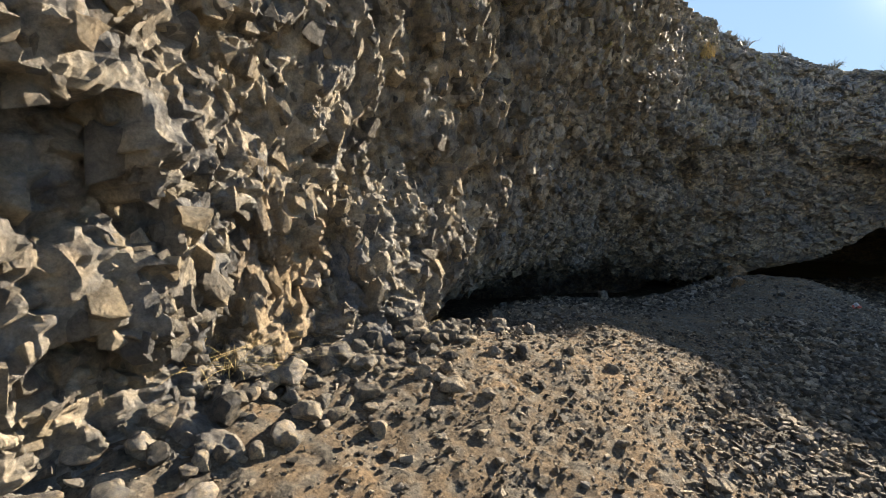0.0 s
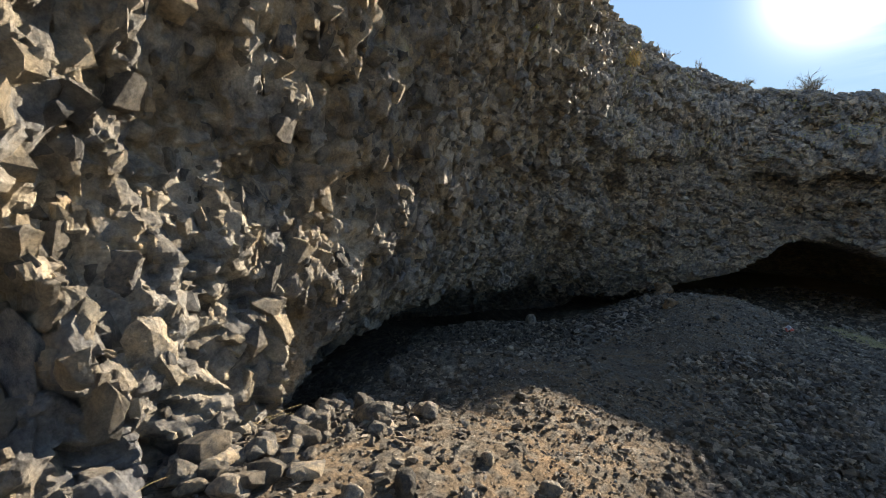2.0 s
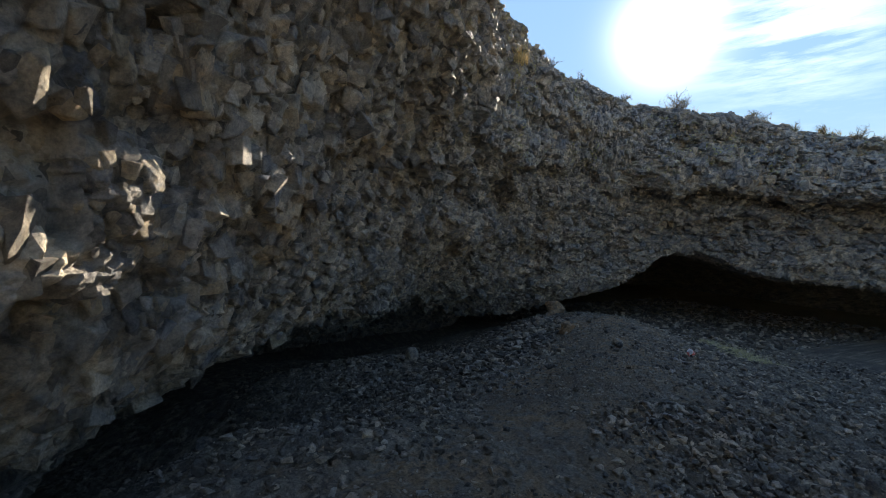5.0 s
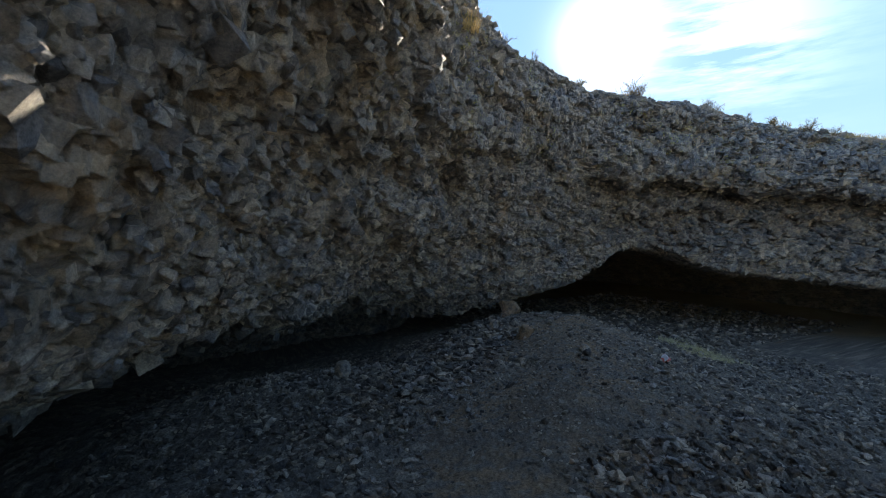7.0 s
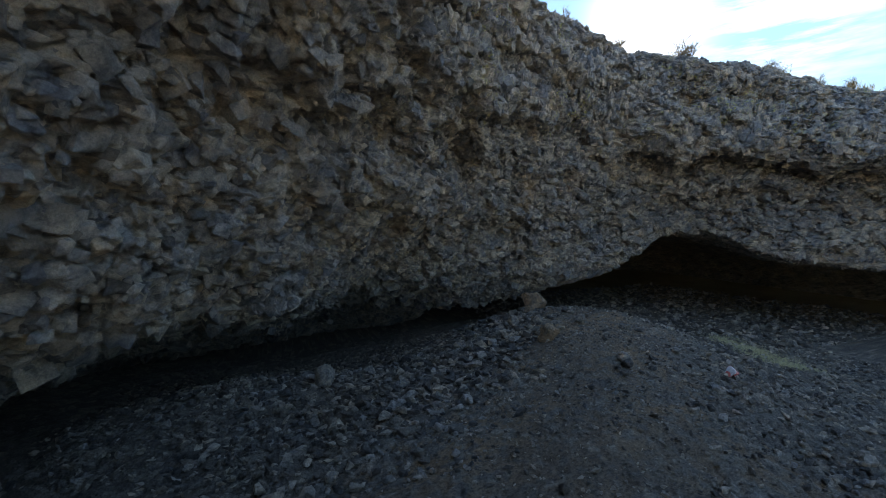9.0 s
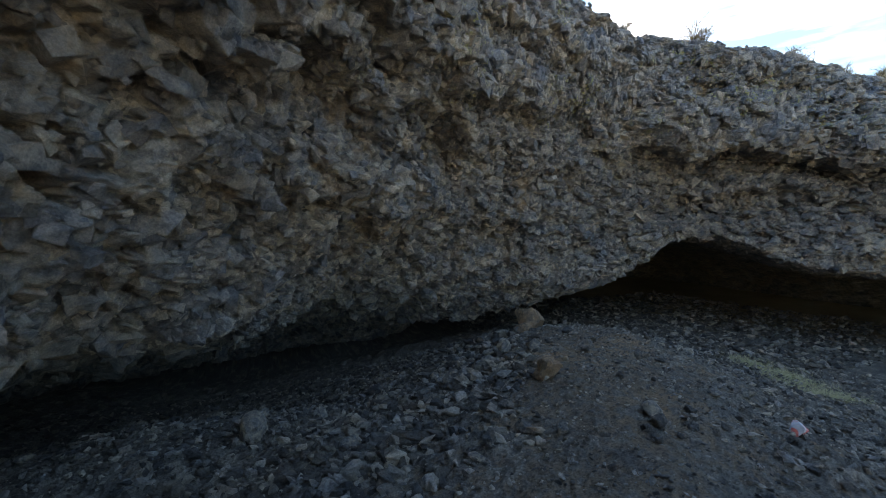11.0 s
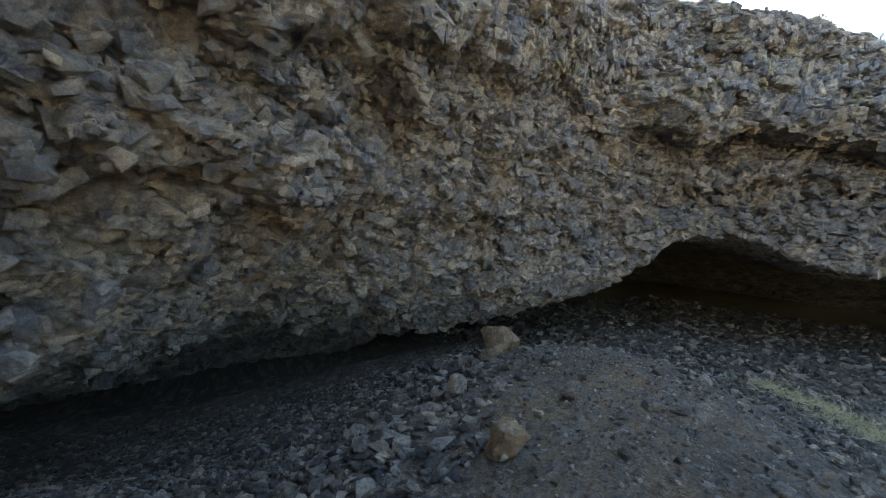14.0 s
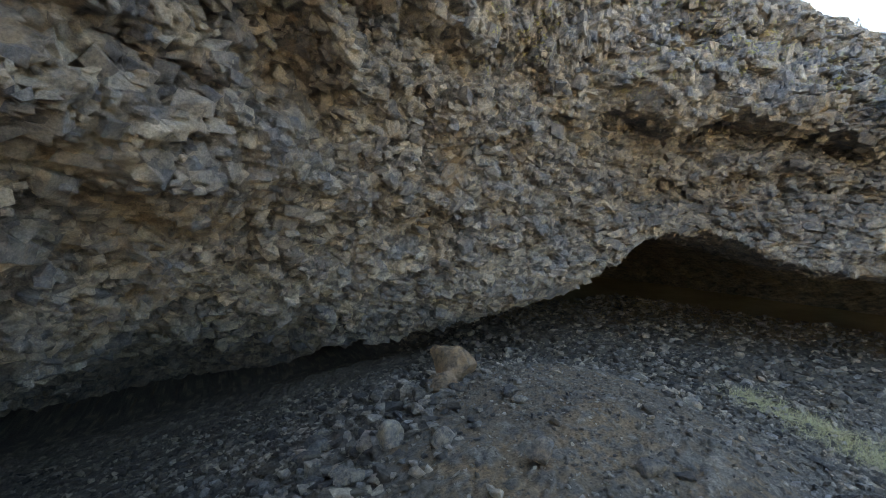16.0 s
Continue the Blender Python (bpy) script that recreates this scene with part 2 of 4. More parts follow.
def grid_faces(rows, cols):
    i = np.arange(rows * cols).reshape(rows, cols)
    return np.stack((i[:-1, :-1], i[:-1, 1:], i[1:, 1:], i[1:, :-1]), -1).reshape(-1, 4)


def spline(x, xs, ys, tight=False):
    """A smooth curve through (xs, ys); a tight one never swings past its points."""
    xs, ys = np.asarray(xs, float), np.asarray(ys, float)
    d = np.diff(ys) / np.diff(xs)
    m = np.concatenate(([d[0]], (d[1:] * np.diff(xs)[:-1] + d[:-1] * np.diff(xs)[1:]) / (xs[2:] - xs[:-2]), [d[-1]]))
    if tight:
        a, b = d[:-1], d[1:]
        m[1:-1] = np.where(a * b > 0, 2 * a * b / np.where(np.abs(a + b) < 1e-9, 1.0, a + b), 0.0)
    i = np.clip(np.searchsorted(xs, x) - 1, 0, len(xs) - 2)
    h = xs[i + 1] - xs[i]
    f = (x - xs[i]) / h
    return ((2 * f ** 3 - 3 * f ** 2 + 1) * ys[i] + (f ** 3 - 2 * f ** 2 + f) * h * m[i]
            + (3 * f ** 2 - 2 * f ** 3) * ys[i + 1] + (f ** 3 - f ** 2) * h * m[i + 1])


# ---- ground ----
# swells of the ground over the low flat at -2 m: x, y, radius, height
SWELLS = ((-1, -5, 4, 2.19), (-1, 1, 3, 1.09), (-1, 4.2, 1.5, 1.12), (2, 5, 2, 1.21), (5, 8, 2.2, 1.20), (8, 11, 2.0, 0.95), (9.5, 14, 2.2, 1.14),
          (7, 18, 2.5, 0.44), (3, 13, 2, 1.07), (9, 6, 3, 0.73), (5, 19.5, 3.4, -0.9), (12, 14, 2.5, 0.38), (16, 19, 3, 0.25), (1, 8, 1.5, 1.07), (-1.8, 2.3, 0.85, 0.72))


def ground_z(x, y):
    x, y = np.asarray(x, float), np.asarray(y, float)
    z = np.full(x.shape, -2.0)
    for a, b, r, h in SWELLS:
        z += h * np.exp(-((x - a) ** 2 + (y - b) ** 2) / (2 * r * r))
    return z


CREST = ((-1, -4), (0.3, 2.0), (2.2, 5.0), (5.3, 8.3), (8.2, 11.2), (10.2, 13.6))


def crest_distance(x, y):
    """Distance from the trodden line along the ridge."""
    best = np.full(np.shape(x), 99.0)
    for (ax, ay), (bx, by) in zip(CREST[:-1], CREST[1:]):
        f = np.clip(((x - ax) * (bx - ax) + (y - ay) * (by - ay)) / ((bx - ax) ** 2 + (by - ay) ** 2), 0, 1)
        best = np.minimum(best, np.hypot(x - ax - f * (bx - ax), y - ay - f * (by - ay)))
    return best


def scree(x, y):
    """Share of ground under loose stone: thick off the trodden ridge, thin on it."""
    p = np.stack((x, y, 0 * x), 1)
    d = crest_distance(x, y)
    side = np.clip((d - 0.7 + 0.6 * fbm(p * 0.9, 120, 2)) / 1.5, 0.10, 1)
    early = np.clip((3.6 - y + 0.9 * x) / 1.5, 0, 1)          # the dusty flat at the walk's start
    return np.clip(side * (1 - 0.7 * early * (x < 1.8)), 0.1, 1)


def ground_fine(x, y, stones=None):
    """The ground's height with its lumps and bedded stones; stones, if given, takes each place's stone number and share."""
    p = np.stack((x.ravel(), y.ravel(), np.zeros(x.size)), 1)
    fine = 0.06 * fbm(p * 0.8, 40, 3) + 0.012 * fbm(p * 5, 44, 3) + 0.012 * fbm(p * 22, 50, 2)
    away = np.hypot(x - 7, y - 9).ravel()
    near = away < 16
    part, tone, share = p[near], np.full(len(p), 0.5), np.zeros(len(p))
    thick = scree(part[:, 0], part[:, 1])
    lift, tones, shares = np.zeros(len(part)), np.full(len(part), 0.5), np.zeros(len(part))
    for scale, height, seed in ((5.5, 0.07, 131), (10.5, 0.036, 132), (19.0, 0.022, 133)):
        f1, f2, way, code = blocks(part * scale + 0.5, seed)
        here = unit(mix32(code + np.uint32(9))) < (0.12 + 0.75 * thick) * (thick if scale < 8 else 1.0) + (0.0 if scale < 15 else 0.06)
        dome = np.clip((f2 - f1) / 0.22, 0, 1) * (0.45 + 0.55 * unit(mix32(code + np.uint32(4)))) + 0.5 * (way[:, 0] * (unit(mix32(code + np.uint32(6))) - 0.5) + way[:, 1] * (unit(mix32(code + np.uint32(7))) - 0.5))
        dome = dome * here * (0.2 + 0.8 * thick)
        higher = dome * height > lift
        tones, shares = np.where(higher, unit(mix32(code + np.uint32(2))), tones), np.where(higher, here * np.clip((f2 - f1) / 0.1, 0, 1), shares)
        lift = np.maximum(lift, dome * height)
    fine[near] += lift * np.clip((16 - away[near]) / 2, 0, 1)
    # the detail ends where the sheet grows coarse
    px, py = p[:, 0], p[:, 1]
    fine *= np.clip(np.minimum(np.minimum(px + 2.9, 17.3 - px), np.minimum(py - 0.3, 20.8 - py)) / 0.5, 0.0, 1)
    far = np.clip((away - 30) / 100, 0, 1)
    tone[near], share[near] = tones, shares
    if stones is not None:
        stones.append((tone.astype(np.float32), share.astype(np.float32)))
    hills = far * (3 * fbm(p * 0.02, 60, 3) - 1)
    return ground_z(x, y) + (fine + hills).reshape(x.shape)


def axis(lo, hi, step, far):
    inner = np.arange(lo, hi + step / 2, step)
    out = step * 1.25 ** np.arange(1, 60)
    out = np.cumsum(out)
    out = out[out < far]
    return np.concatenate((lo - out[::-1], inner, hi + out))


def build_ground():
    xs, ys = axis(-2.6, 17, 0.042, 2500), axis(0.6, 20.5, 0.042, 2500)
    gx, gy = np.meshgrid(xs, ys)
    got = []
    verts = np.stack((gx, gy, ground_fine(gx, gy, got)), -1).reshape(-1, 3)
    me = mesh_of("ground", verts, grid_faces(len(ys), len(xs)), M_GROUND)
    for name, values in zip(("block", "stony"), got[0]):
        me.attributes.new(name, "FLOAT", "POINT").data.foreach_set("value", values)
    # unseen dry grassland behind the walk's start, added to bounce light onto the cliff
    bounce_land = np.clip((np.hypot(gx - 7, gy - 9).ravel() - 15) / 8, 0, 1).astype(np.float32)
    me.attributes.new("bounce_straw", "FLOAT", "POINT").data.foreach_set("value", bounce_land)
    return tagged(new("ground", me), "brown dusty ground of grit and broken basalt below the cliff", "ground", kind="structure")


build_ground()

# ---- cliff ----
# stations along the face at 2.3 m up: the wall's line in plan
LINE_X = (-3.1, -2.1, -1.52, -0.42, 0.65, 2.15, 4.2, 5.6, 8.0, 11.0, 13.8, 16.0, 18.4, 22.0, 25.0, 27.0)
LINE_Y = (-8.0, -1.5, 2.2, 4.15, 6.1, 8.6, 12.0, 13.4, 15.3, 16.2, 16.4, 15.7, 13.9, 10.0, 3.0, -6.0)
# at each station: how far the hollow goes in, the lip's set-back and height, the brow's and the rim's overhang, the rim's height
DEPTH = (-0.8, -0.8, -0.8, -0.1, 2.0, 5.5, 9.0, 10.0, 9.0, 7.5, 20.0, 25.0, 21.0, 9.0, 2.0, 1.0)
LIP_OFF = (0.15, 0.15, 0.1, -0.1, -0.5, -0.9, -1.15, -1.6, -2.1, -2.3, -1.0, -0.3, -0.2, -0.3, -0.3, -0.3)
LIP_Z = (0.6, 0.6, 0.6, 0.6, 0.55, 0.5, 0.45, 0.25, -0.05, -0.8, -0.15, 1.2, 0.35, -0.1, -0.1, -0.1)
# how much of the lip's height the roof keeps towards the hollow's back
ROOF = (0.9, 0.9, 0.9, 0.9, 0.7, 0.58, 0.55, 0.55, 0.58, 0.75, 0.9, 0.9, 0.9, 0.9, 0.9, 0.9)
BROW = (-0.4, -0.4, -0.2, 0.2, 0.5, 1.25, 1.45, 0.9, 0.9, 0.9, 1.0, 0.7, 0.1, 0.2, 0.2, 0.2)
RIM = (-1.0, -1.0, -0.7, 0.2, 0.8, 1.2, 1.1, 0.9, 0.9, 0.0, 0.5, 1.0, -0.3, -1.0, -1.0, -1.0)
RIM_Z = (9.0, 9.0, 9.0, 9.0, 9.0, 8.7, 8.1, 7.6, 7.45, 7.25, 6.5, 6.1, 5.8, 4.6, 4.2, 4.0)


def cliff_columns():
    """Where the columns of the cliff stand, in station numbers: close together where the path runs near."""
    out = [0.0]
    s = np.arange(len(LINE_X))
    step = (0.3, 0.035, 0.027, 0.027, 0.027, 0.032, 0.038, 0.04, 0.042, 0.045, 0.05, 0.055, 0.07, 0.14, 0.3)
    while out[-1] < len(s) - 1:
        i = min(int(out[-1]), len(s) - 2)
        out.append(out[-1] + step[i] / math.hypot(LINE_X[i + 1] - LINE_X[i], LINE_Y[i + 1] - LINE_Y[i]))
    out[-1] = len(s) - 1.0
    return np.array(out)


def cliff_base():
    """The smooth cliff: an array of rows (from the hollow's back, up the face, over the rim) and columns."""
    u = cliff_columns()
    s = np.arange(len(LINE_X))
    lx, ly = spline(u, s, LINE_X), spline(u, s, LINE_Y)
    tx, ty = np.gradient(lx, u), np.gradient(ly, u)
    k = 25
    tx, ty = (np.convolve(np.pad(a, k, "edge"), np.ones(2 * k + 1) / (2 * k + 1), "valid") for a in (tx, ty))
    n = np.hypot(tx, ty)
    nx, ny = ty / n, -tx / n
    depth, lip_o, lip_z, roof, brow, rim, rim_z = (spline(u, s, a) for a in (DEPTH, LIP_OFF, LIP_Z, ROOF, BROW, RIM, RIM_Z))
    floor_z = -3.0
    levels = [(-depth, floor_z + 0 * u), (lip_o - 0.6 * (depth + lip_o), lip_z * roof + floor_z * (1 - roof)), (lip_o, lip_z), (0 * u, 2.3 + 0 * u),
              (brow, 2.3 + 0.5 * (rim_z - 2.3)), (rim, rim_z - 0.25), (rim - 0.8, rim_z + 0.05), (rim - 14, rim_z - 0.2), (rim - 60, -4 + 0 * u)]
    knots = (0.0, 2.0, 4.0, 6.6, 9.4, 12.2, 13.2, 20.0, 30.0)
    v = np.concatenate((np.arange(0, 3.2, 0.045), np.arange(3.2, 12.6, 0.038), np.arange(12.6, 14, 0.06), np.linspace(14, 30, 24)))
    off, z = (np.array([spline(v, knots, [lv[a][c] for lv in levels], True) for c in range(len(u))]).T for a in (0, 1))
    return np.stack((lx + nx * off, ly + ny * off, z), -1), u, v


def normals_of(g):
    a, b = np.gradient(g, axis=1), np.gradient(g, axis=0)
    n = np.cross(a, b)
    return n / np.maximum(np.linalg.norm(n, axis=-1, keepdims=True), 1e-9)


def build_cliff():
    g, u, v = cliff_base()
    rows, cols = g.shape[:2]
    n = normals_of(g)
    p = g.reshape(-1, 3)
    along, up = np.repeat(u[None, :], rows, 0).ravel(), np.repeat(v[:, None], cols, 1).ravel()
    # bend the cells a little so that no joint runs straight
    wob = np.stack([0.14 * fbm(p * 1.7, 70 + 5 * a, 2) + 0.03 * fbm(p * 9, 170 + 5 * a, 2) for a in range(3)], 1)
    q = p + wob
    # tall knobs and shards at the walk's start, bedded ledges further on
    start = np.clip((5.3 - along) / 1.2, 0, 1)
    d, code_big, code = 0.2 * fbm(p * 0.5, 90, 3), None, None
    broken = np.clip(0.8 + 0.7 * fbm(p * 0.9, 95, 2), 0.5, 1.3) * (1 + 0.15 * start)          # slabs stay whole in places
    open_face = np.clip((up - 3.2) / 0.8, 0.4, 1)
    whole = 1 - 0.65 * start          # rough rounded masses at the start, flat broken faces further on
    h, code_big = facets(q * (1.15, 1.15, 1.6), 1, 0.9, 0.3, 0.25)
    d += 0.18 * whole * h
    h, code = facets(q * (2.8, 2.8, 4.0), 2, 0.95, 0.4, 0.3)
    d += 0.16 * (1 - start) * h
    h, code_small = facets(q * (6.6, 6.6, 9.0), 3, 1.0, 0.45, 0.25)
    d += 0.085 * whole * broken * open_face * h
    h, shard = facets(q * (2.0, 2.0, 1.4), 5, 1.0, 0.3, 0.0)
    d += 0.16 * start * h
    d += start * (0.10 * fbm(q * (1.9, 1.9, 1.3), 230, 2) + 0.05 * np.abs(fbm(q * (4.5, 4.5, 3.2), 240, 3)) + 0.035 * fbm(q * 15, 250, 2))
    # beds that stand out over hollows: above the cave, and along the alcove
    brow_share = np.clip((along - 8.6) / 0.8, 0, 1)          # the cave's brow is an even edge
    d *= 1 - brow_share * (1 - np.clip((up - 3.9) / 1.0, 0.4, 1))
    for z0, lo, hi, out, tip in ((3.3, 9.7, 13.4, 0.75, -0.5), (2.3, 10.2, 13.0, 0.2, -0.2), (2.75, 5.2, 8.4, 0.38, 0.25), (1.55, 5.6, 9.6, 0.22, 0.1), (3.9, 5.6, 9.4, 0.3, -0.2), (4.9, 6.4, 9.8, 0.22, 0.1)):
        window = np.clip((along - lo) / 0.7, 0, 1) * np.clip((hi - along) / 0.7, 0, 1)
        rise = (q[:, 2] - z0 - tip * (along - lo) / 3 + 0.36 * fbm(p * (0.8, 0.8, 0.3), 210 + int(z0 * 10), 3)) / 0.1
        d += out * window * (np.clip(rise, 0, 1) * np.clip(1.3 - rise / 14, 0, 1) - (0.7 if lo > 9 else 0.4) * np.clip(1 + rise / 6, 0, 1) * (rise < 0))
    # scattered holes
    f1, _, _, hole = blocks(q * (1.6, 1.6, 1.8), 7)
    d -= 0.5 * np.clip(1 - f1 / 0.2, 0, 1) ** 0.7 * (unit(mix32(hole + np.uint32(3))) < 0.25 + 0.25 * start)
    keep = np.clip((22 - up) / 6, 0.15, 1) * (1 - 0.45 * np.clip((up - 11.6) / 0.6, 0, 1))
    # blocks stand straight out of the face; only under the roofs do they hang
    way = n.reshape(-1, 3).copy()
    hang = np.clip((np.abs(way[:, 2]) - 0.72) / 0.2, 0, 1)
    way[:, 2] *= 0.3 + 0.7 * hang
    way /= np.linalg.norm(way, axis=1, keepdims=True)
    verts = p + way * (d * keep)[:, None]
    me = mesh_of("cliff", verts, grid_faces(rows, cols), M_CLIFF)
    at = me.attributes.new("block", "FLOAT", "POINT")
    code = np.where(start > 0.5, shard, code)
    at.data.foreach_set("value", (0.5 * unit(mix32(code + np.uint32(5))) + 0.3 * unit(mix32(code_small + np.uint32(6))) + 0.2 * unit(code_big)).astype(np.float32))
    ob = tagged(new("cliff", me), "overhanging brown-grey basalt cliff of broken jagged blocks", "cliff", kind="structure")
    return ob, verts.reshape(rows, cols, 3), n, u, v


CLIFF_OB, CLIFF, CLIFF_N, CLIFF_U, CLIFF_V = build_cliff()


# ---- loose rock ----
def hull_mesh(name, seed, stretch, material, points=15):
    """An angular broken stone, about 1 m across before scaling."""
    rnd = random.Random(seed)
    bm = bmesh.new()
    for _ in range(points):
        w = Vector((rnd.gauss(0, 1), rnd.gauss(0, 1), rnd.gauss(0, 1))).normalized() * rnd.uniform(0.4, 0.5)
        bm.verts.new((w.x * stretch[0], w.y * stretch[1], w.z * stretch[2]))
    made = bmesh.ops.convex_hull(bm, input=bm.verts)
    bmesh.ops.delete(bm, geom=[g for g in made["geom_interior"] if isinstance(g, bmesh.types.BMVert)], context="VERTS")
    bmesh.ops.triangulate(bm, faces=bm.faces)
    me = bpy.data.meshes.new(name)
    bm.to_mesh(me)
    bm.free()
    me.materials.append(material)
    return me


def worn_mesh(name, seed, stretch, material):
    """A larger stone with chipped faces and rough edges."""
    rnd = random.Random(seed)
    bm = bmesh.new()
    bmesh.ops.create_icosphere(bm, subdivisions=3, radius=0.5)
    cuts = [(Vector((rnd.gauss(0, 1), rnd.gauss(0, 1), rnd.gauss(0, 0.8))).normalized(), rnd.uniform(0.24, 0.4)) for _ in range(13)]
    for v in bm.verts:
        for w, d in cuts:
            over = v.co.dot(w) - d
            if over > 0:
                v.co -= w * over * 0.95
        v.co += v.co.normalized() * (0.035 * noise.noise(v.co * 5 + Vector((seed, 0, 0))) + 0.018 * noise.noise(v.co * 14))
        v.co = Vector((v.co.x * stretch[0], v.co.y * stretch[1], v.co.z * stretch[2]))
    me = bpy.data.meshes.new(name)
    bm.to_mesh(me)
    bm.free()
    me.materials.append(material)
    return me


GRAVEL_SHAPES = [hull_mesh("gravel_shape", 300 + i, st, M_GRAVEL, 10) for i, st in enumerate(((1, 0.8, 0.5), (1, 0.6, 0.45), (1, 0.9, 0.7), (1, 0.7, 0.3), (0.9, 0.8, 0.6), (1, 0.5, 0.4)))]


def chipped_mesh(name, seed, material):
    """A block with flat broken faces, rough edges and small pits."""
    rnd = random.Random(seed)
    bm = bmesh.new()
    bmesh.ops.create_icosphere(bm, subdivisions=3, radius=0.75)
    cuts = [(Vector((rnd.gauss(0, 1), rnd.gauss(0, 1), rnd.gauss(0, 1))).normalized(), rnd.uniform(0.34, 0.52)) for _ in range(9)]
    cuts += [(Vector([sgn if i == k else rnd.gauss(0, 0.2) for i in range(3)]).normalized(), rnd.uniform(0.36, 0.5)) for k in range(3) for sgn in (-1, 1)]
    for v in bm.verts:
        for w, d in cuts:
            over = v.co.dot(w) - d
            if over > 0:
                v.co -= w * over
        v.co += v.co.normalized() * (0.12 * noise.noise(v.co * 3 + Vector((seed, 0, 0))) + 0.07 * noise.noise(v.co * 8) + 0.035 * noise.noise(v.co * 19))
    me = bpy.data.meshes.new(name)
    bm.to_mesh(me)
    bm.free()
    me.materials.append(material)
    return me


def spread_gravel(name, count, box, size, want, seed, label):
    """Thousands of small stones lying on the ground, in one mesh."""
    rng = np.random.default_rng(seed)
    x, y = rng.uniform(box[0], box[2], count * 4), rng.uniform(box[1], box[3], count * 4)
    ok = rng.uniform(0, 1, len(x)) < want(x, y)
    x, y = x[ok][:count], y[ok][:count]
    n = len(x)
    r = size[0] * (size[1] / size[0]) ** (rng.uniform(0, 1, n) ** 2.2)
    z = ground_fine(x, y) + r * rng.uniform(0.05, 0.25, n)
    turn = rng.uniform(0, 2 * math.pi, n)
    lean, lean_way = rng.uniform(0, 0.7, n), rng.uniform(0, 2 * math.pi, n)
    kind = rng.integers(0, len(GRAVEL_SHAPES), n)
    all_v, all_f, at = [], [], 0
    for k, me in enumerate(GRAVEL_SHAPES):
        sel = np.nonzero(kind == k)[0]
        co = np.array([v.co for v in me.vertices])
        tri = np.array([p.vertices for p in me.polygons])
        c, s_ = np.cos(turn[sel])[:, None], np.sin(turn[sel])[:, None]
        px, py, pz = co[None, :, 0] * c - co[None, :, 1] * s_, co[None, :, 0] * s_ + co[None, :, 1] * c, np.repeat(co[None, :, 2], len(sel), 0)
        lx, ly = np.cos(lean_way[sel])[:, None], np.sin(lean_way[sel])[:, None]
        along = px * lx + py * ly
        cl, sl = np.cos(lean[sel])[:, None], np.sin(lean[sel])[:, None]
        al2, z2 = along * cl - pz * sl, along * sl + pz * cl
        px, py = px + (al2 - along) * lx, py + (al2 - along) * ly
        rr = r[sel][:, None]
        vs = np.stack((px * rr + x[sel][:, None], py * rr + y[sel][:, None], z2 * rr + z[sel][:, None]), -1)
        fs = tri[None] + (np.arange(len(sel)) * len(co))[:, None, None] + at
        at += len(sel) * len(co)
        all_v.append(vs.reshape(-1, 3))
        all_f.append(fs.reshape(-1, 3))
    ob = new(name, mesh_of(name, np.concatenate(all_v), np.concatenate(all_f), M_GRAVEL))
    return tagged(ob, label, "gravel", kind="stuff")


spread_gravel("gravel", 16000, (-2.2, 0.8, 7.5, 9.5), (0.025, 0.12), scree, 1, "loose grey basalt gravel scattered over the dusty ground")
spread_gravel("scree", 19000, (1.0, 6.0, 17.0, 19.0), (0.05, 0.18), scree, 2, "grey basalt scree of broken stones on the slopes below the cliff")
spread_gravel("grit", 18000, (-2.0, 1.2, 4.0, 6.3), (0.014, 0.05), lambda x, y: 0.9 + 0 * x, 3, "fine brown and grey grit on the dusty ground")


def steep_side(x, y):
    """The coarse slope that falls away from the dusty flat."""
    return np.clip((x - 1.35 - 0.68 * (y - 2.85)) / 1.3, 0, 1) * np.clip((4.2 - x + 0.68 * (y - 2.85)) / 1.5, 0, 1)


spread_gravel("slope_gravel", 7000, (0.6, 1.6, 7.0, 7.5), (0.045, 0.17), steep_side, 7, "coarse dark angular basalt gravel on the falling slope")
spread_gravel("pebbles", 2600, (-1.3, 1.3, 3.6, 6.4), (0.035, 0.12), lambda x, y: 0.8 + 0 * x, 9, "grey and tan basalt pebbles strewn over the dusty flat")
spread_gravel("ridge_grit", 5000, (4.5, 7.0, 11.0, 14.5), (0.02, 0.07), lambda x, y: np.clip(1.6 - crest_distance(x, y), 0.05, 1), 4, "small pale stones strewn over the brown ridge")


def talus(x, y):
    """The coarse broken stone on the cliff's side of the ridge."""
    side = (y - 8.3) - 1.02 * (x - 5.3)
    d = crest_distance(x, y)
    return np.clip(1 - np.abs(d - 1.9) / 1.3, 0, 1) * (side > 0) * np.clip((y - 9.6) / 1.5, 0, 1)


spread_gravel("talus", 1500, (3.5, 9.5, 10.0, 16.0), (0.1, 0.3), talus, 6, "coarse grey talus of angular basalt beside the ridge")
spread_gravel("talus_chips", 4500, (2.5, 9.0, 9.5, 16.5), (0.06, 0.2), lambda x, y: np.clip(crest_distance(x, y) - 0.9, 0.02, 1) * ((y - 8.3) > 1.02 * (x - 5.3)), 8, "grey chips of basalt covering the alcove floor")
spread_gravel("cave_rubble", 6000, (11.5, 13.0, 25.0, 25.0), (0.1, 0.38), lambda x, y: 0.9 + 0 * x, 5, "dark rubble of broken basalt covering the cave floor")

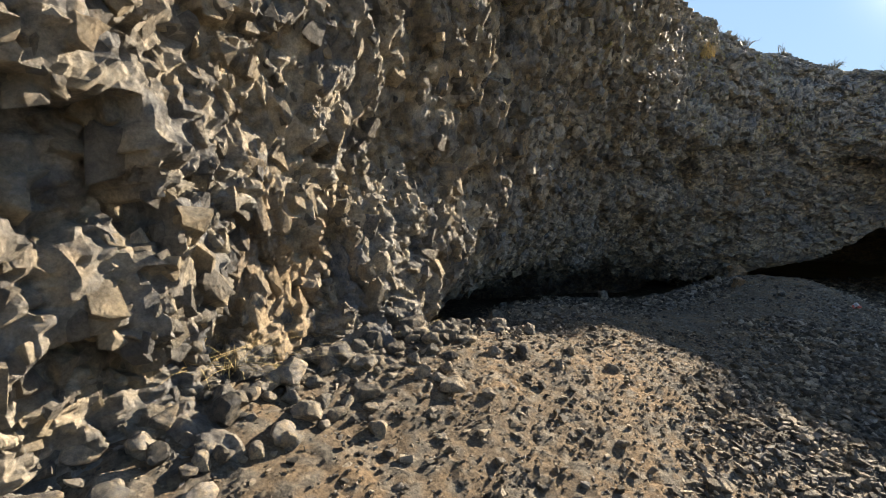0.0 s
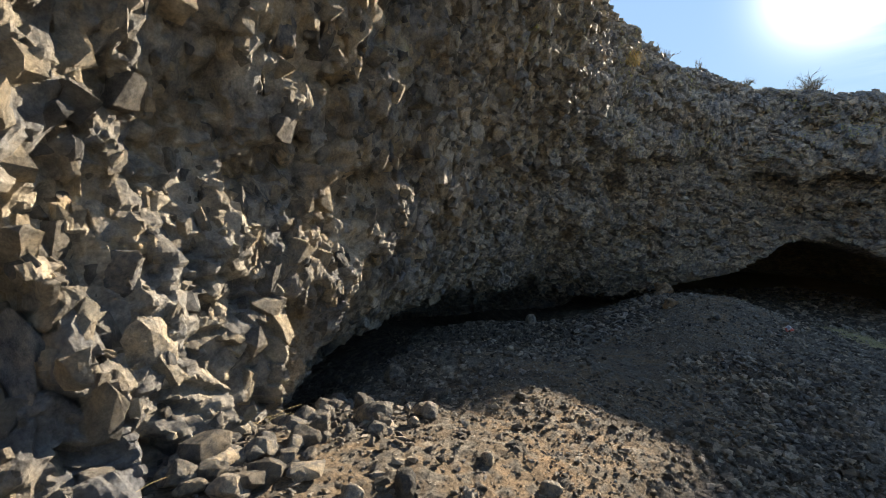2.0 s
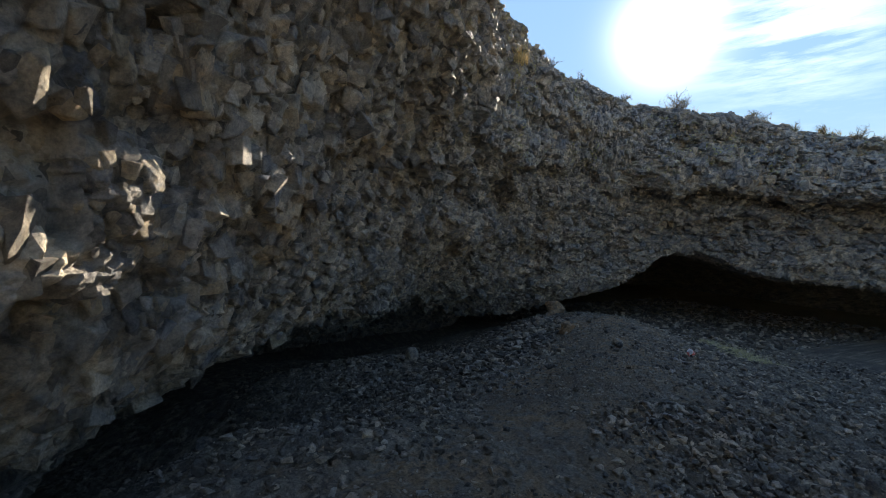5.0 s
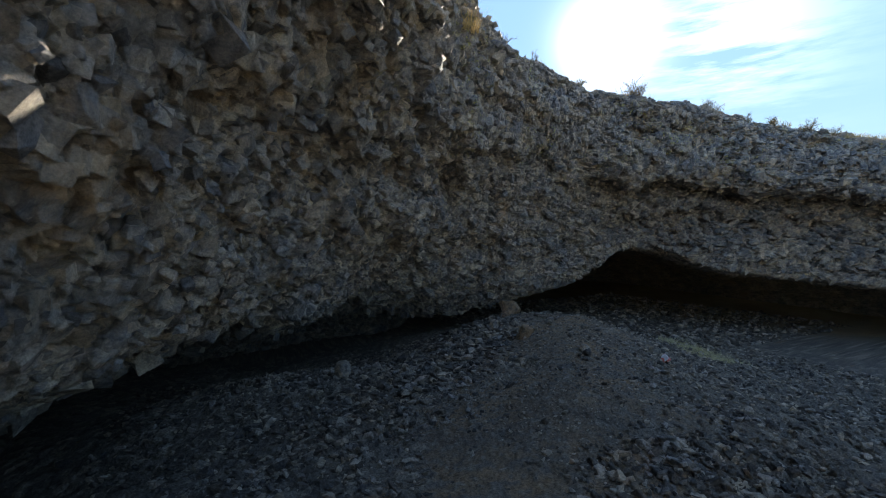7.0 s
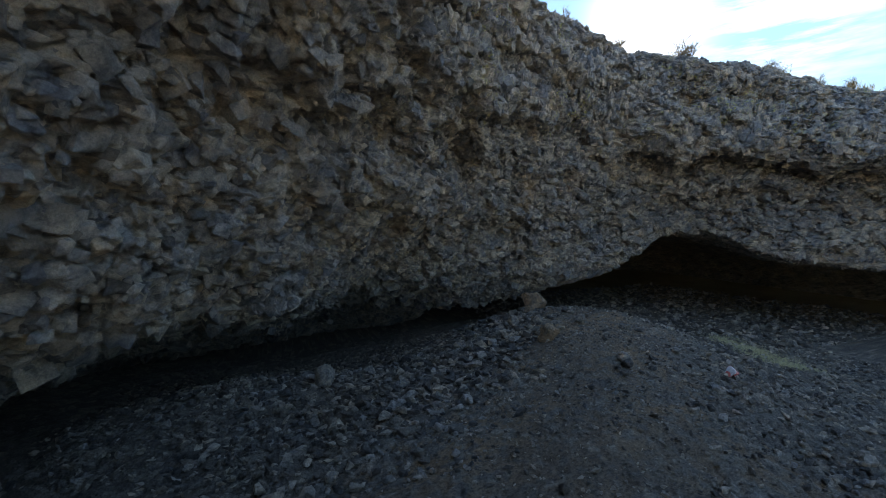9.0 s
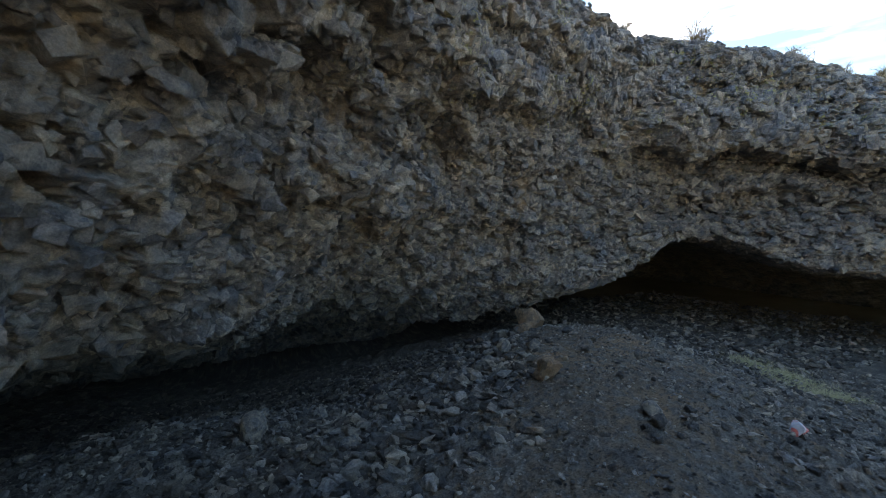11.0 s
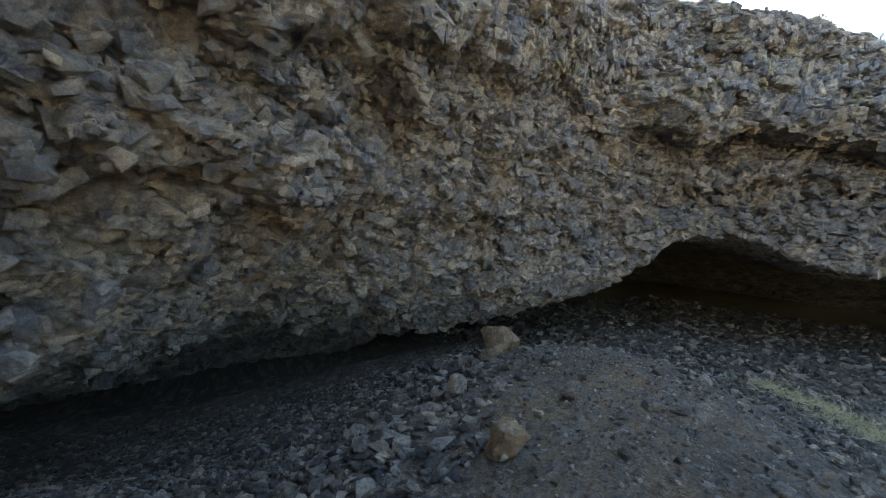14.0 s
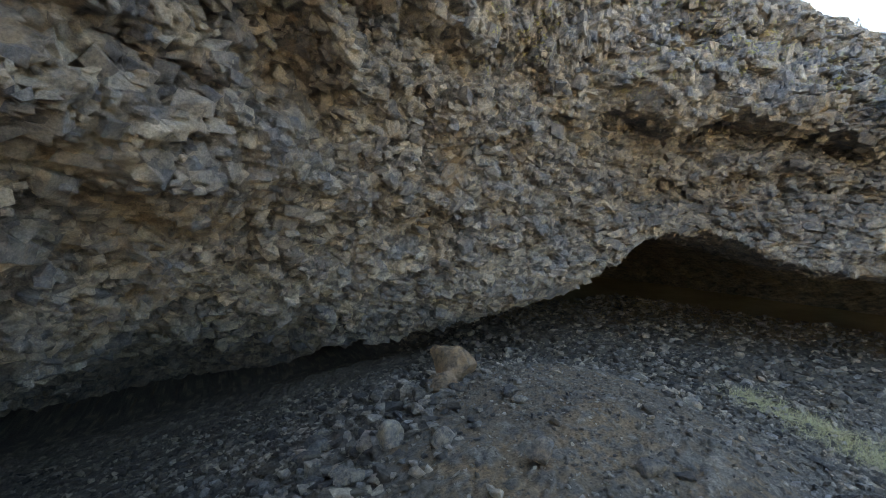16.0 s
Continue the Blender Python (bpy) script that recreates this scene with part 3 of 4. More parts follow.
ROCKS = [worn_mesh("rock", 500 + i, st, M_STONE) for i, st in enumerate(((1, 0.8, 0.6), (1, 0.7, 0.75), (1, 0.9, 0.45), (0.9, 0.8, 0.8), (1, 0.6, 0.5)))]
M_PALEROCK = rock_material("pale_basalt", (0.17, 0.162, 0.15), (0.235, 0.218, 0.195), (0.31, 0.28, 0.245), (0.33, 0.27, 0.2), "object", (0.58, 0.76))
PALE = [worn_mesh("rock", 540 + i, st, M_PALEROCK) for i, st in enumerate(((1, 0.8, 0.65), (1, 0.7, 0.5), (0.9, 0.85, 0.7)))]
STONES = [hull_mesh("stone", 600 + i, st, M_STONE, 22) for i, st in enumerate(((1, 0.8, 0.6), (1, 0.7, 0.5), (1, 0.9, 0.7), (1, 0.65, 0.35), (0.9, 0.8, 0.65), (1, 0.55, 0.5), (1, 0.85, 0.4), (0.8, 0.7, 0.7)))]


def lay_rock(mesh, x, y, size, turn, sink=0.3, name="rock", label="dark grey angular basalt rock lying on the dusty ground", group="loose rocks on the ground", lean=0.0, wide=1.0):
    ob = new(name, mesh)
    z = float(ground_fine(np.array([x]), np.array([y]))[0])
    low = min(v.co.z for v in mesh.vertices) * size
    ob.matrix_basis = pose(x, y, z - low * (1 - sink), lean, lean * 0.6, turn) @ Matrix.Diagonal((size, size * wide, size, 1))
    return tagged(ob, label, "rock", group)


# the rocks that stand out: x, y, size
for k, (x, y, size) in enumerate(((-0.49, 2.75, 0.22), (-0.36, 2.5, 0.17), (0.31, 3.12, 0.15), (0.70, 3.97, 0.21), (1.57, 4.16, 0.2), (-0.37, 3.5, 0.2), (0.77, 3.5, 0.12), (1.22, 3.0, 0.13),
                                  (1.23, 4.34, 0.13), (0.2, 4.1, 0.16), (1.82, 5.45, 0.14), (2.6, 4.1, 0.2), (-0.01, 2.6, 0.11), (0.75, 6.5, 0.3), (0.25, 6.9, 0.26), (6.66, 11.1, 0.2),
                                  (5.55, 12.3, 0.24), (5.17, 13.0, 0.28), (4.4, 12.5, 0.5), (5.24, 11.6, 0.3), (7.4, 9.95, 0.2), (7.55, 10.15, 0.26), (9.65, 10.6, 0.24), (6.85, 12.4, 0.26),
                                  (6.7, 10.3, 0.24), (6.5, 10.55, 0.2), (8.43, 11.95, 0.26), (7.1, 11.95, 0.2), (7.85, 13.05, 0.3), (8.1, 12.6, 0.26), (9.05, 11.6, 0.22), (7.5, 13.95, 0.34), (6.3, 14.4, 0.4))):
    lay_rock(PALE[k % 3] if k > 14 and k % 2 else ROCKS[k % 5], x, y, size, 47 * k, label="weathered pale grey basalt rock lying on the scree" if k > 14 and k % 2 else "dark grey angular basalt rock lying on the dusty ground")


def outcrop():
    """The tan boulder on the ridge, and the rubble heaped round it."""
    lay_rock(chipped_mesh("boulder", 741, M_TANROCK), 9.1, 14.2, 0.45, 35, 0.12, "boulder", "tan square-edged boulder standing on the gravel ridge", "boulders on the ridge", 22)
    lay_rock(worn_mesh("boulder", 702, (1.0, 0.6, 0.42), M_TANROCK), 8.85, 13.95, 0.6, 60, 0.5, "boulder", "flat tan-brown boulder half sunk in the gravel ridge", "boulders on the ridge", -22)
    lay_rock(chipped_mesh("boulder", 753, M_TANROCK), 7.4, 11.42, 0.26, 10, 0.2, "boulder", "reddish-brown blocky boulder sitting on the dusty ridge", "boulders on the ridge", 5)
    grey = [hull_mesh("rock", 733 + i, st, M_STONE, 26) for i, st in enumerate(((1, 0.7, 0.6), (1, 0.8, 0.4), (1, 0.6, 0.5)))]
    rng = random.Random(21)
    for k in range(52):
        f = rng.random()
        x, y = 8.9 - 2.6 * f + rng.gauss(0, 0.3), 14.0 - 1.1 * f + rng.gauss(0, 0.4)
        lay_rock(grey[k % 3], x, y, rng.uniform(0.12, 0.3), rng.uniform(0, 360), 0.15, "rock", "pale grey broken basalt rock heaped beside the ridge", "rubble heap beside the ridge", rng.uniform(-20, 20))


outcrop()


def scatter_rocks():
    rng = random.Random(11)
    made = 0
    while made < 150:
        x, y = rng.uniform(-1.6, 13), rng.uniform(1.6, 17)
        if rng.random() > float(scree(np.array([x]), np.array([y]))[0]) or abs(x - 0.62 * y + 0.3) > 7:
            continue
        lay_rock(STONES[made % 8], x, y, rng.uniform(0.11, 0.16) * (1.6 if rng.random() < 0.25 else 1), rng.uniform(0, 360), 0.25, "stone", "grey-brown broken basalt stone lying on the scree", "stones on the scree", rng.uniform(-15, 15))
        made += 1
    # rubble fallen at the foot of the wall where the walk starts
    for k in range(190):
        f = rng.random()
        x, y = -1.9 + 2.1 * f + abs(rng.gauss(0, 0.42)), 1.5 + 3.8 * f + rng.uniform(-0.5, 0.5)
        pick = (ROCKS[k % 5], PALE[k % 3], PALE[(k + 1) % 3], STONES[(k + 3) % 8])[k % 4]
        lay_rock(pick, x, y, rng.uniform(0.08, 0.24) * (1.4 if k % 9 == 0 else 1), rng.uniform(0, 360), 0.2, "rubble_stone", "tan and grey stone of the rubble heaped against the cliff", "rubble at the cliff's foot", rng.uniform(-20, 20))
    for k in range(130):
        x, y = rng.uniform(-1.9, -0.7), rng.uniform(1.3, 3.3)
        pick = (PALE[k % 3], STONES[k % 8], ROCKS[k % 5])[k % 3]
        lay_rock(pick, x + 0.25 * (y - 2), y, rng.uniform(0.05, 0.16), rng.uniform(0, 360), 0.2, "rubble_stone", "tan and grey stone of the rubble heaped against the cliff", "rubble at the cliff's foot", rng.uniform(-20, 20))


scatter_rocks()


def angular_mesh(name, seed, material):
    """A block broken along joints: a skewed box with chipped corners, about 1 m across before scaling."""
    rnd = random.Random(seed)
    bm = bmesh.new()
    for sx in (-0.5, 0.5):
        for sy in (-0.5, 0.5):
            for sz in (-0.5, 0.5):
                pull = rnd.choice((1.0, 1.0, 0.85, 0.6))
                bm.verts.new([pull * (c + rnd.gauss(0, 0.1)) for c in (sx, sy, sz)])
    for _ in range(3):
        w = Vector((rnd.gauss(0, 1), rnd.gauss(0, 1), rnd.gauss(0, 1))).normalized() * rnd.uniform(0.55, 0.68)
        bm.verts.new(w)
    made = bmesh.ops.convex_hull(bm, input=bm.verts)
    bmesh.ops.delete(bm, geom=[g for g in made["geom_interior"] if isinstance(g, bmesh.types.BMVert)], context="VERTS")
    bmesh.ops.triangulate(bm, faces=bm.faces)
    me = bpy.data.meshes.new(name)
    bm.to_mesh(me)
    bm.free()
    me.materials.append(material)
    return me


def crag_mesh(name, seed, material):
    """A jutting piece of broken rock: a skewed box with rough, uneven faces and ragged edges."""
    me = angular_mesh(name, seed, material)
    bm = bmesh.new()
    bm.from_mesh(me)
    bmesh.ops.subdivide_edges(bm, edges=bm.edges, cuts=1)
    bmesh.ops.triangulate(bm, faces=bm.faces)
    for v in bm.verts:
        v.co += Vector([0.17 * noise.noise(v.co * 2.3 + Vector((seed, 7 * k, 0))) for k in range(3)])
    bm.to_mesh(me)
    bm.free()
    return me


def joined_blocks(shapes, pick, place, turn):
    """Corners and triangles of many blocks: shapes[pick] carried by each 3 x 3 turn to each place."""
    all_v, all_f, at = [], [], 0
    for k, me in enumerate(shapes):
        sel = np.nonzero(pick == k)[0]
        co = np.array([v.co for v in me.vertices])
        tri = np.array([p.vertices for p in me.polygons])
        vs = np.einsum("nij,mj->nmi", turn[sel], co) + place[sel][:, None, :]
        all_v.append(vs.reshape(-1, 3))
        all_f.append((tri[None] + (np.arange(len(sel)) * len(co))[:, None, None] + at).reshape(-1, 3))
        at += len(sel) * len(co)
    return np.concatenate(all_v), np.concatenate(all_f)


def spin(axis_no, angle):
    m = np.zeros((len(angle), 3, 3))
    i, j = (axis_no + 1) % 3, (axis_no + 2) % 3
    m[:, axis_no, axis_no] = 1
    m[:, i, i] = m[:, j, j] = np.cos(angle)
    m[:, i, j], m[:, j, i] = -np.sin(angle), np.sin(angle)
    return m


def block_poses(rng, count, u_range, v_range, size, crowd=None, bare=0.6, sink=(0.18, 0.5)):
    """Places over the face, spread by area, and a turn and size for the block at each."""
    c0, c1 = np.searchsorted(CLIFF_U, u_range)
    r0, r1 = np.searchsorted(CLIFF_V, v_range)
    g, n = CLIFF[r0:r1, c0:c1], CLIFF_N[r0:r1, c0:c1]
    du, dv = g[:-1, 1:] - g[:-1, :-1], g[1:, :-1] - g[:-1, :-1]
    weight = np.minimum(np.linalg.norm(np.cross(du, dv), axis=-1), 0.01)
    if crowd is not None:
        weight = weight * crowd(np.broadcast_to(CLIFF_U[c0:c1 - 1], weight.shape), np.broadcast_to(CLIFF_V[r0:r1 - 1, None], weight.shape))
    flat = np.cumsum(weight.ravel())
    at = np.searchsorted(flat, rng.uniform(0, flat[-1], count))
    r, c = at // weight.shape[1], at % weight.shape[1]
    place = g[r, c] + du[r, c] * rng.uniform(0, 1, (count, 1)) + dv[r, c] * rng.uniform(0, 1, (count, 1))
    out = n[r, c]
    along = np.cross((0, 0, 1.0), out)
    along /= np.maximum(np.linalg.norm(along, axis=1, keepdims=True), 1e-6)
    up = np.cross(out, along)
    base = np.stack((along, up, out), -1)
    s = size[0] * (size[1] / size[0]) ** (rng.uniform(0, 1, count) ** 1.7)
    u, v = CLIFF_U[c0 + c], CLIFF_V[r0 + r]
    # tall shards at the walk's start and under the brow, flat bedded blocks low in the alcove
    tall = np.clip((5.5 - u) / 1.5, 0, 1) + np.clip((v - 7.8) / 1.2, 0, 1) * np.clip((12.2 - v) / 0.8, 0, 1)
    tall = np.clip(tall, 0, 1)
    wide = np.stack(((1.2 - 0.45 * tall) * rng.uniform(0.7, 1.3, count), (0.72 + 0.55 * tall) * rng.uniform(0.7, 1.3, count), rng.uniform(0.6, 1.05, count)), -1)
    flush = np.clip((v - 7.0) / 1.5, 0, 1) * np.clip((u - 8.0) / 1.5, 0, 1)          # the high beds over the cave are smoother
    loose = 0.36 - 0.14 * flush
    m = base @ spin(0, rng.normal(0.0, loose, count)) @ spin(1, rng.normal(0, loose, count)) @ spin(2, rng.normal(0, loose, count))
    m = m * (wide * s[:, None])[:, None, :]
    place = place - out * (s * (rng.uniform(sink[0], sink[1], count) + 0.12 * flush))[:, None]
    # whole slabs are left bare in places
    keep = rng.uniform(0, 1, count) < np.clip(0.75 + 1.5 * fbm(place * (1.1, 1.1, 1.5), 310, 2), bare, 1)
    return place[keep], m[keep], s[keep]


def cliff_blocks():
    """The broken blocks of which the face is made: the large ones beside the path singly, the countless rest joined."""
    rng = np.random.default_rng(5)
    shapes = [angular_mesh("broken_rock", 900 + i, M_BROKEN) for i in range(28)]
    knobs = [hull_mesh("splinter", 960 + i, (1.1, 1.1, 1.1), M_CRAG, 15) for i in range(16)]
    place, m, _ = block_poses(rng, 28000, (4.2, 13.2), (3.3, 12.9), (0.06, 0.24), lambda u, v: np.clip(0.45 + 0.1 * (u - 4), 0.45, 1))
    near, near_m, _ = block_poses(rng, 19000, (4.2, 9.5), (3.2, 10.0), (0.05, 0.17), None, 0.7, (0.0, 0.4))
    low, low_m, _ = block_poses(rng, 11000, (4.6, 10.2), (1.0, 3.7), (0.09, 0.32), None, 0.9, (0.0, 0.3))
    place, m = np.concatenate((place, near, low)), np.concatenate((m, near_m, low_m))
    first, first_m, _ = block_poses(rng, 14000, (1.3, 5.6), (3.6, 12.6), (0.035, 0.17), lambda u, v: np.clip(5.6 - u, 0.0, 1), 0.3)
    vs, fs = joined_blocks(shapes, rng.integers(0, len(shapes), len(place)), place, m)
    rest = tagged(new("broken_rock", mesh_of("broken_rock", vs, fs, M_BROKEN)), "jagged grey-brown basalt fragments making up the cliff face", kind="stuff")
    rest.parent = CLIFF_OB
    crags = [crag_mesh("crag", 1000 + i, M_CRAG) for i in range(18)]
    splinters = knobs + [angular_mesh("splinter", 940 + i, M_CRAG) for i in range(20)]
    vs, fs = joined_blocks(splinters, rng.integers(0, len(splinters), len(first)), first, first_m)
    chips = tagged(new("splinter", mesh_of("splinter", vs, fs, M_CRAG)), "small brown basalt splinters covering the cliff face", kind="stuff")
    chips.parent = CLIFF_OB
    place, m, _ = block_poses(rng, 5600, (1.4, 5.8), (4.5, 12.4), (0.045, 0.17), lambda u, v: np.clip(5.8 - u, 0.0, 1), 0.45, (-0.05, 0.3))
    vs, fs = joined_blocks(crags, rng.integers(0, len(crags), len(place)), place, m)
    crag = tagged(new("crag", mesh_of("crag", vs, fs, M_CRAG)), "rough brown basalt crags jutting from the cliff face", kind="stuff")
    crag.parent = CLIFF_OB
    chipped = [chipped_mesh("rock_block", 860 + i, M_BLOCK) for i in range(9)]
    place, m, _ = block_poses(rng, 420, (1.5, 5.2), (4.0, 11.0), (0.13, 0.32), None, 0.6)
    for k in range(min(len(place), 300)):
        ob = new("rock_block", chipped[k % 9])
        ob.parent = CLIFF_OB
        ob.matrix_basis = Matrix.Translation(place[k]) @ Matrix(m[k].tolist()).to_4x4()


# ---- plants ----
def blades(rng, count, spread, length, width, droop):
    """Bent tapering stalks from one root patch: corners and triangles."""
    vs, fs = [], []
    for _ in range(count):
        a, rad = rng.uniform(0, 6.283), spread * math.sqrt(rng.random())
        root = Vector((rad * math.cos(a), rad * math.sin(a), -0.01))
        b, ln = rng.uniform(0, 6.283), length * rng.uniform(0.5, 1.0)
        out, bend = Vector((math.cos(b), math.sin(b), 0)), droop * rng.uniform(0.3, 1.3)
        side = Vector((-out.y, out.x, 0)) * width
        i = len(vs)
        for f in (0.0, 0.4, 0.75, 1.0):
            mid = root + out * ln * bend * f ** 1.6 + Vector((0, 0, ln * f * (1 - 0.45 * bend * f)))
            w = side * (1 - 0.8 * f)
            vs += [mid + w, mid - w, mid + out.cross(side).normalized() * width * 0.7 * (1 - 0.8 * f)]
        for j in range(3):
            o = i + 3 * j
            for e in range(3):
                p, q = o + e, o + (e + 1) % 3
                fs += [(p, q, q + 3), (p, q + 3, p + 3)]
    return vs, fs


def tuft(place, count, spread, length, width, droop, seed, label, name="grass_tuft", material=None):
    vs, fs = blades(random.Random(seed), count, spread, length, width, droop)
    ob = new(name, mesh_of(name, [tuple(v) for v in vs], fs, material or M_STRAW))
    ob.matrix_basis = Matrix.Translation(place)
    return tagged(ob, label, "grass", "dry grass tufts")


def on_ground(x, y):
    return Vector((x, y, float(ground_fine(np.array([x]), np.array([y]))[0])))


for k, (x, y, n, ln) in enumerate(((-1.35, 2.35, 30, 0.45), (-1.2, 2.55, 26, 0.4), (-1.0, 2.8, 16, 0.34), (-0.55, 3.55, 8, 0.25), (0.05, 3.6, 5, 0.16), (-0.2, 4.6, 8, 0.22))):
    tuft(on_ground(x, y), n, 0.07, ln, 0.0022, 1.5, 40 + k, "pale dry straw tuft bent over rubble at the cliff's foot")


def grass_patch():
    rng = random.Random(8)
    vs, fs = [], []
    for _ in range(700):
        f, g = rng.uniform(-1, 1), rng.gauss(0, 0.45)
        x, y = 14.4 + 0.65 * f + 0.6 * g, 12.8 + 1.4 * f - 0.2 * g
        z = on_ground(x, y).z
        a, b = blades(rng, 5, 0.14, 0.17, 0.0035, 1.3)
        base = len(vs)
        vs += [v + Vector((x, y, z)) for v in a]
        fs += [tuple(i + base for i in t) for t in b]
    tagged(new("grass_patch", mesh_of("grass_patch", [tuple(v) for v in vs], fs, M_GREENSTRAW)), "strip of pale yellow-green dry grass on the scree", "grass", kind="stuff")


grass_patch()


def shrub(place, radius, height, seed, leafy, label):
    """A sparse desert shrub: crooked forking twigs and scraps of leaf."""
    rng = random.Random(seed)
    root = new("shrub")
    root.matrix_basis = Matrix.Translation(place)
    vs, fs, lv, lf = [], [], [], []

    def twig(a, way, length, thick, level):
        n, p = 4, a
        rings = []
        for i in range(n + 1):
            w = thick * (1 - 0.7 * i / n)
            x = way.orthogonal().normalized()
            y = way.cross(x).normalized()
            rings.append(len(vs))
            for e in range(3):
                c = 2.094 * e
                vs.append(p + x * w * math.cos(c) + y * w * math.sin(c))
            if i < n:
                way = (way + Vector((rng.gauss(0, 0.2), rng.gauss(0, 0.2), rng.gauss(0.04, 0.14)))).normalized()
                if level < 2 and rng.random() < 0.75:
                    twig(p + way * 0.01, (way + Vector((rng.gauss(0, 0.6), rng.gauss(0, 0.6), rng.gauss(0.1, 0.4)))).normalized(), length * 0.6, thick * 0.6, level + 1)
                p = p + way * length / n
                for _ in range(leafy if level else 0):
                    m = p + Vector((rng.gauss(0, 0.025), rng.gauss(0, 0.025), rng.gauss(0, 0.025)))
                    d1 = Vector((rng.gauss(0, 1), rng.gauss(0, 1), rng.gauss(0, 1))).normalized() * rng.uniform(0.012, 0.026)
                    d2 = d1.orthogonal().normalized() * 0.007
                    j = len(lv)
                    lv.extend((m, m + d1 * 0.5 + d2, m + d1, m + d1 * 0.5 - d2))
                    lf.append((j, j + 1, j + 2, j + 3))
        for r0, r1 in zip(rings[:-1], rings[1:]):
            for e in range(3):
                p0, q0 = r0 + e, r0 + (e + 1) % 3
                fs.append((p0, q0, r1 + (e + 1) % 3))
                fs.append((p0, r1 + (e + 1) % 3, r1 + e))

    for _ in range(11):
        a = rng.uniform(0, 6.283)
        out = Vector((math.cos(a) * radius / height, math.sin(a) * radius / height, 1.0)) * rng.uniform(0.6, 1)
        twig(Vector((rng.gauss(0, 0.03), rng.gauss(0, 0.03), -0.06)), (out + Vector((rng.gauss(0, 0.3), rng.gauss(0, 0.3), 0))).normalized(), height * rng.uniform(0.6, 1.05), 0.011, 0)
    twigs = new("brushwood", mesh_of("brushwood", [tuple(v) for v in vs], fs, M_TWIG))
    twigs.parent = root
    if lv:
        leaves = new("foliage", mesh_of("foliage", [tuple(v) for v in lv], lf, M_LEAF))
        leaves.parent = root
    return tagged(root, label, "shrub", "shrubs along the rim")


def on_rim(x, y):
    """The cliff's surface nearest to a place: its highest point there along the rim."""
    lo, hi = np.searchsorted(CLIFF_V, (12.4, 14.5))
    g = CLIFF[lo:hi].reshape(-1, 3)
    d = np.hypot(g[:, 0] - x, g[:, 1] - y)
    near = g[d < max(0.25, d.min() + 0.05)]
    return Vector(near[np.argmax(near[:, 2])])


for k, (x, y, r, h, leafy) in enumerate(((15.0, 15.37, 0.4, 0.72, 3), (15.25, 15.3, 0.25, 0.4, 3), (18.84, 14.64, 0.45, 0.55, 3), (18.3, 14.8, 0.4, 0.5, 3), (11.82, 16.18, 0.3, 0.5, 2), (10.45, 15.87, 0.3, 0.5, 1), (9.8, 15.7, 0.25, 0.45, 1),
                                          (10.1, 15.8, 0.2, 0.4, 1), (19.59, 13.97, 0.4, 0.45, 3), (20.0, 13.6, 0.35, 0.4, 3), (20.6, 12.7, 0.55, 0.6, 3), (21.2, 12.1, 0.55, 0.6, 3), (13.5, 16.0, 0.3, 0.4, 2), (8.9, 15.2, 0.25, 0.4, 2))):
    shrub(on_rim(x, y) - Vector((0, 0, 0.02)), r * 0.75, h * 0.75, 60 + k, leafy, "sparse brown twiggy shrub growing on the cliff's rim")


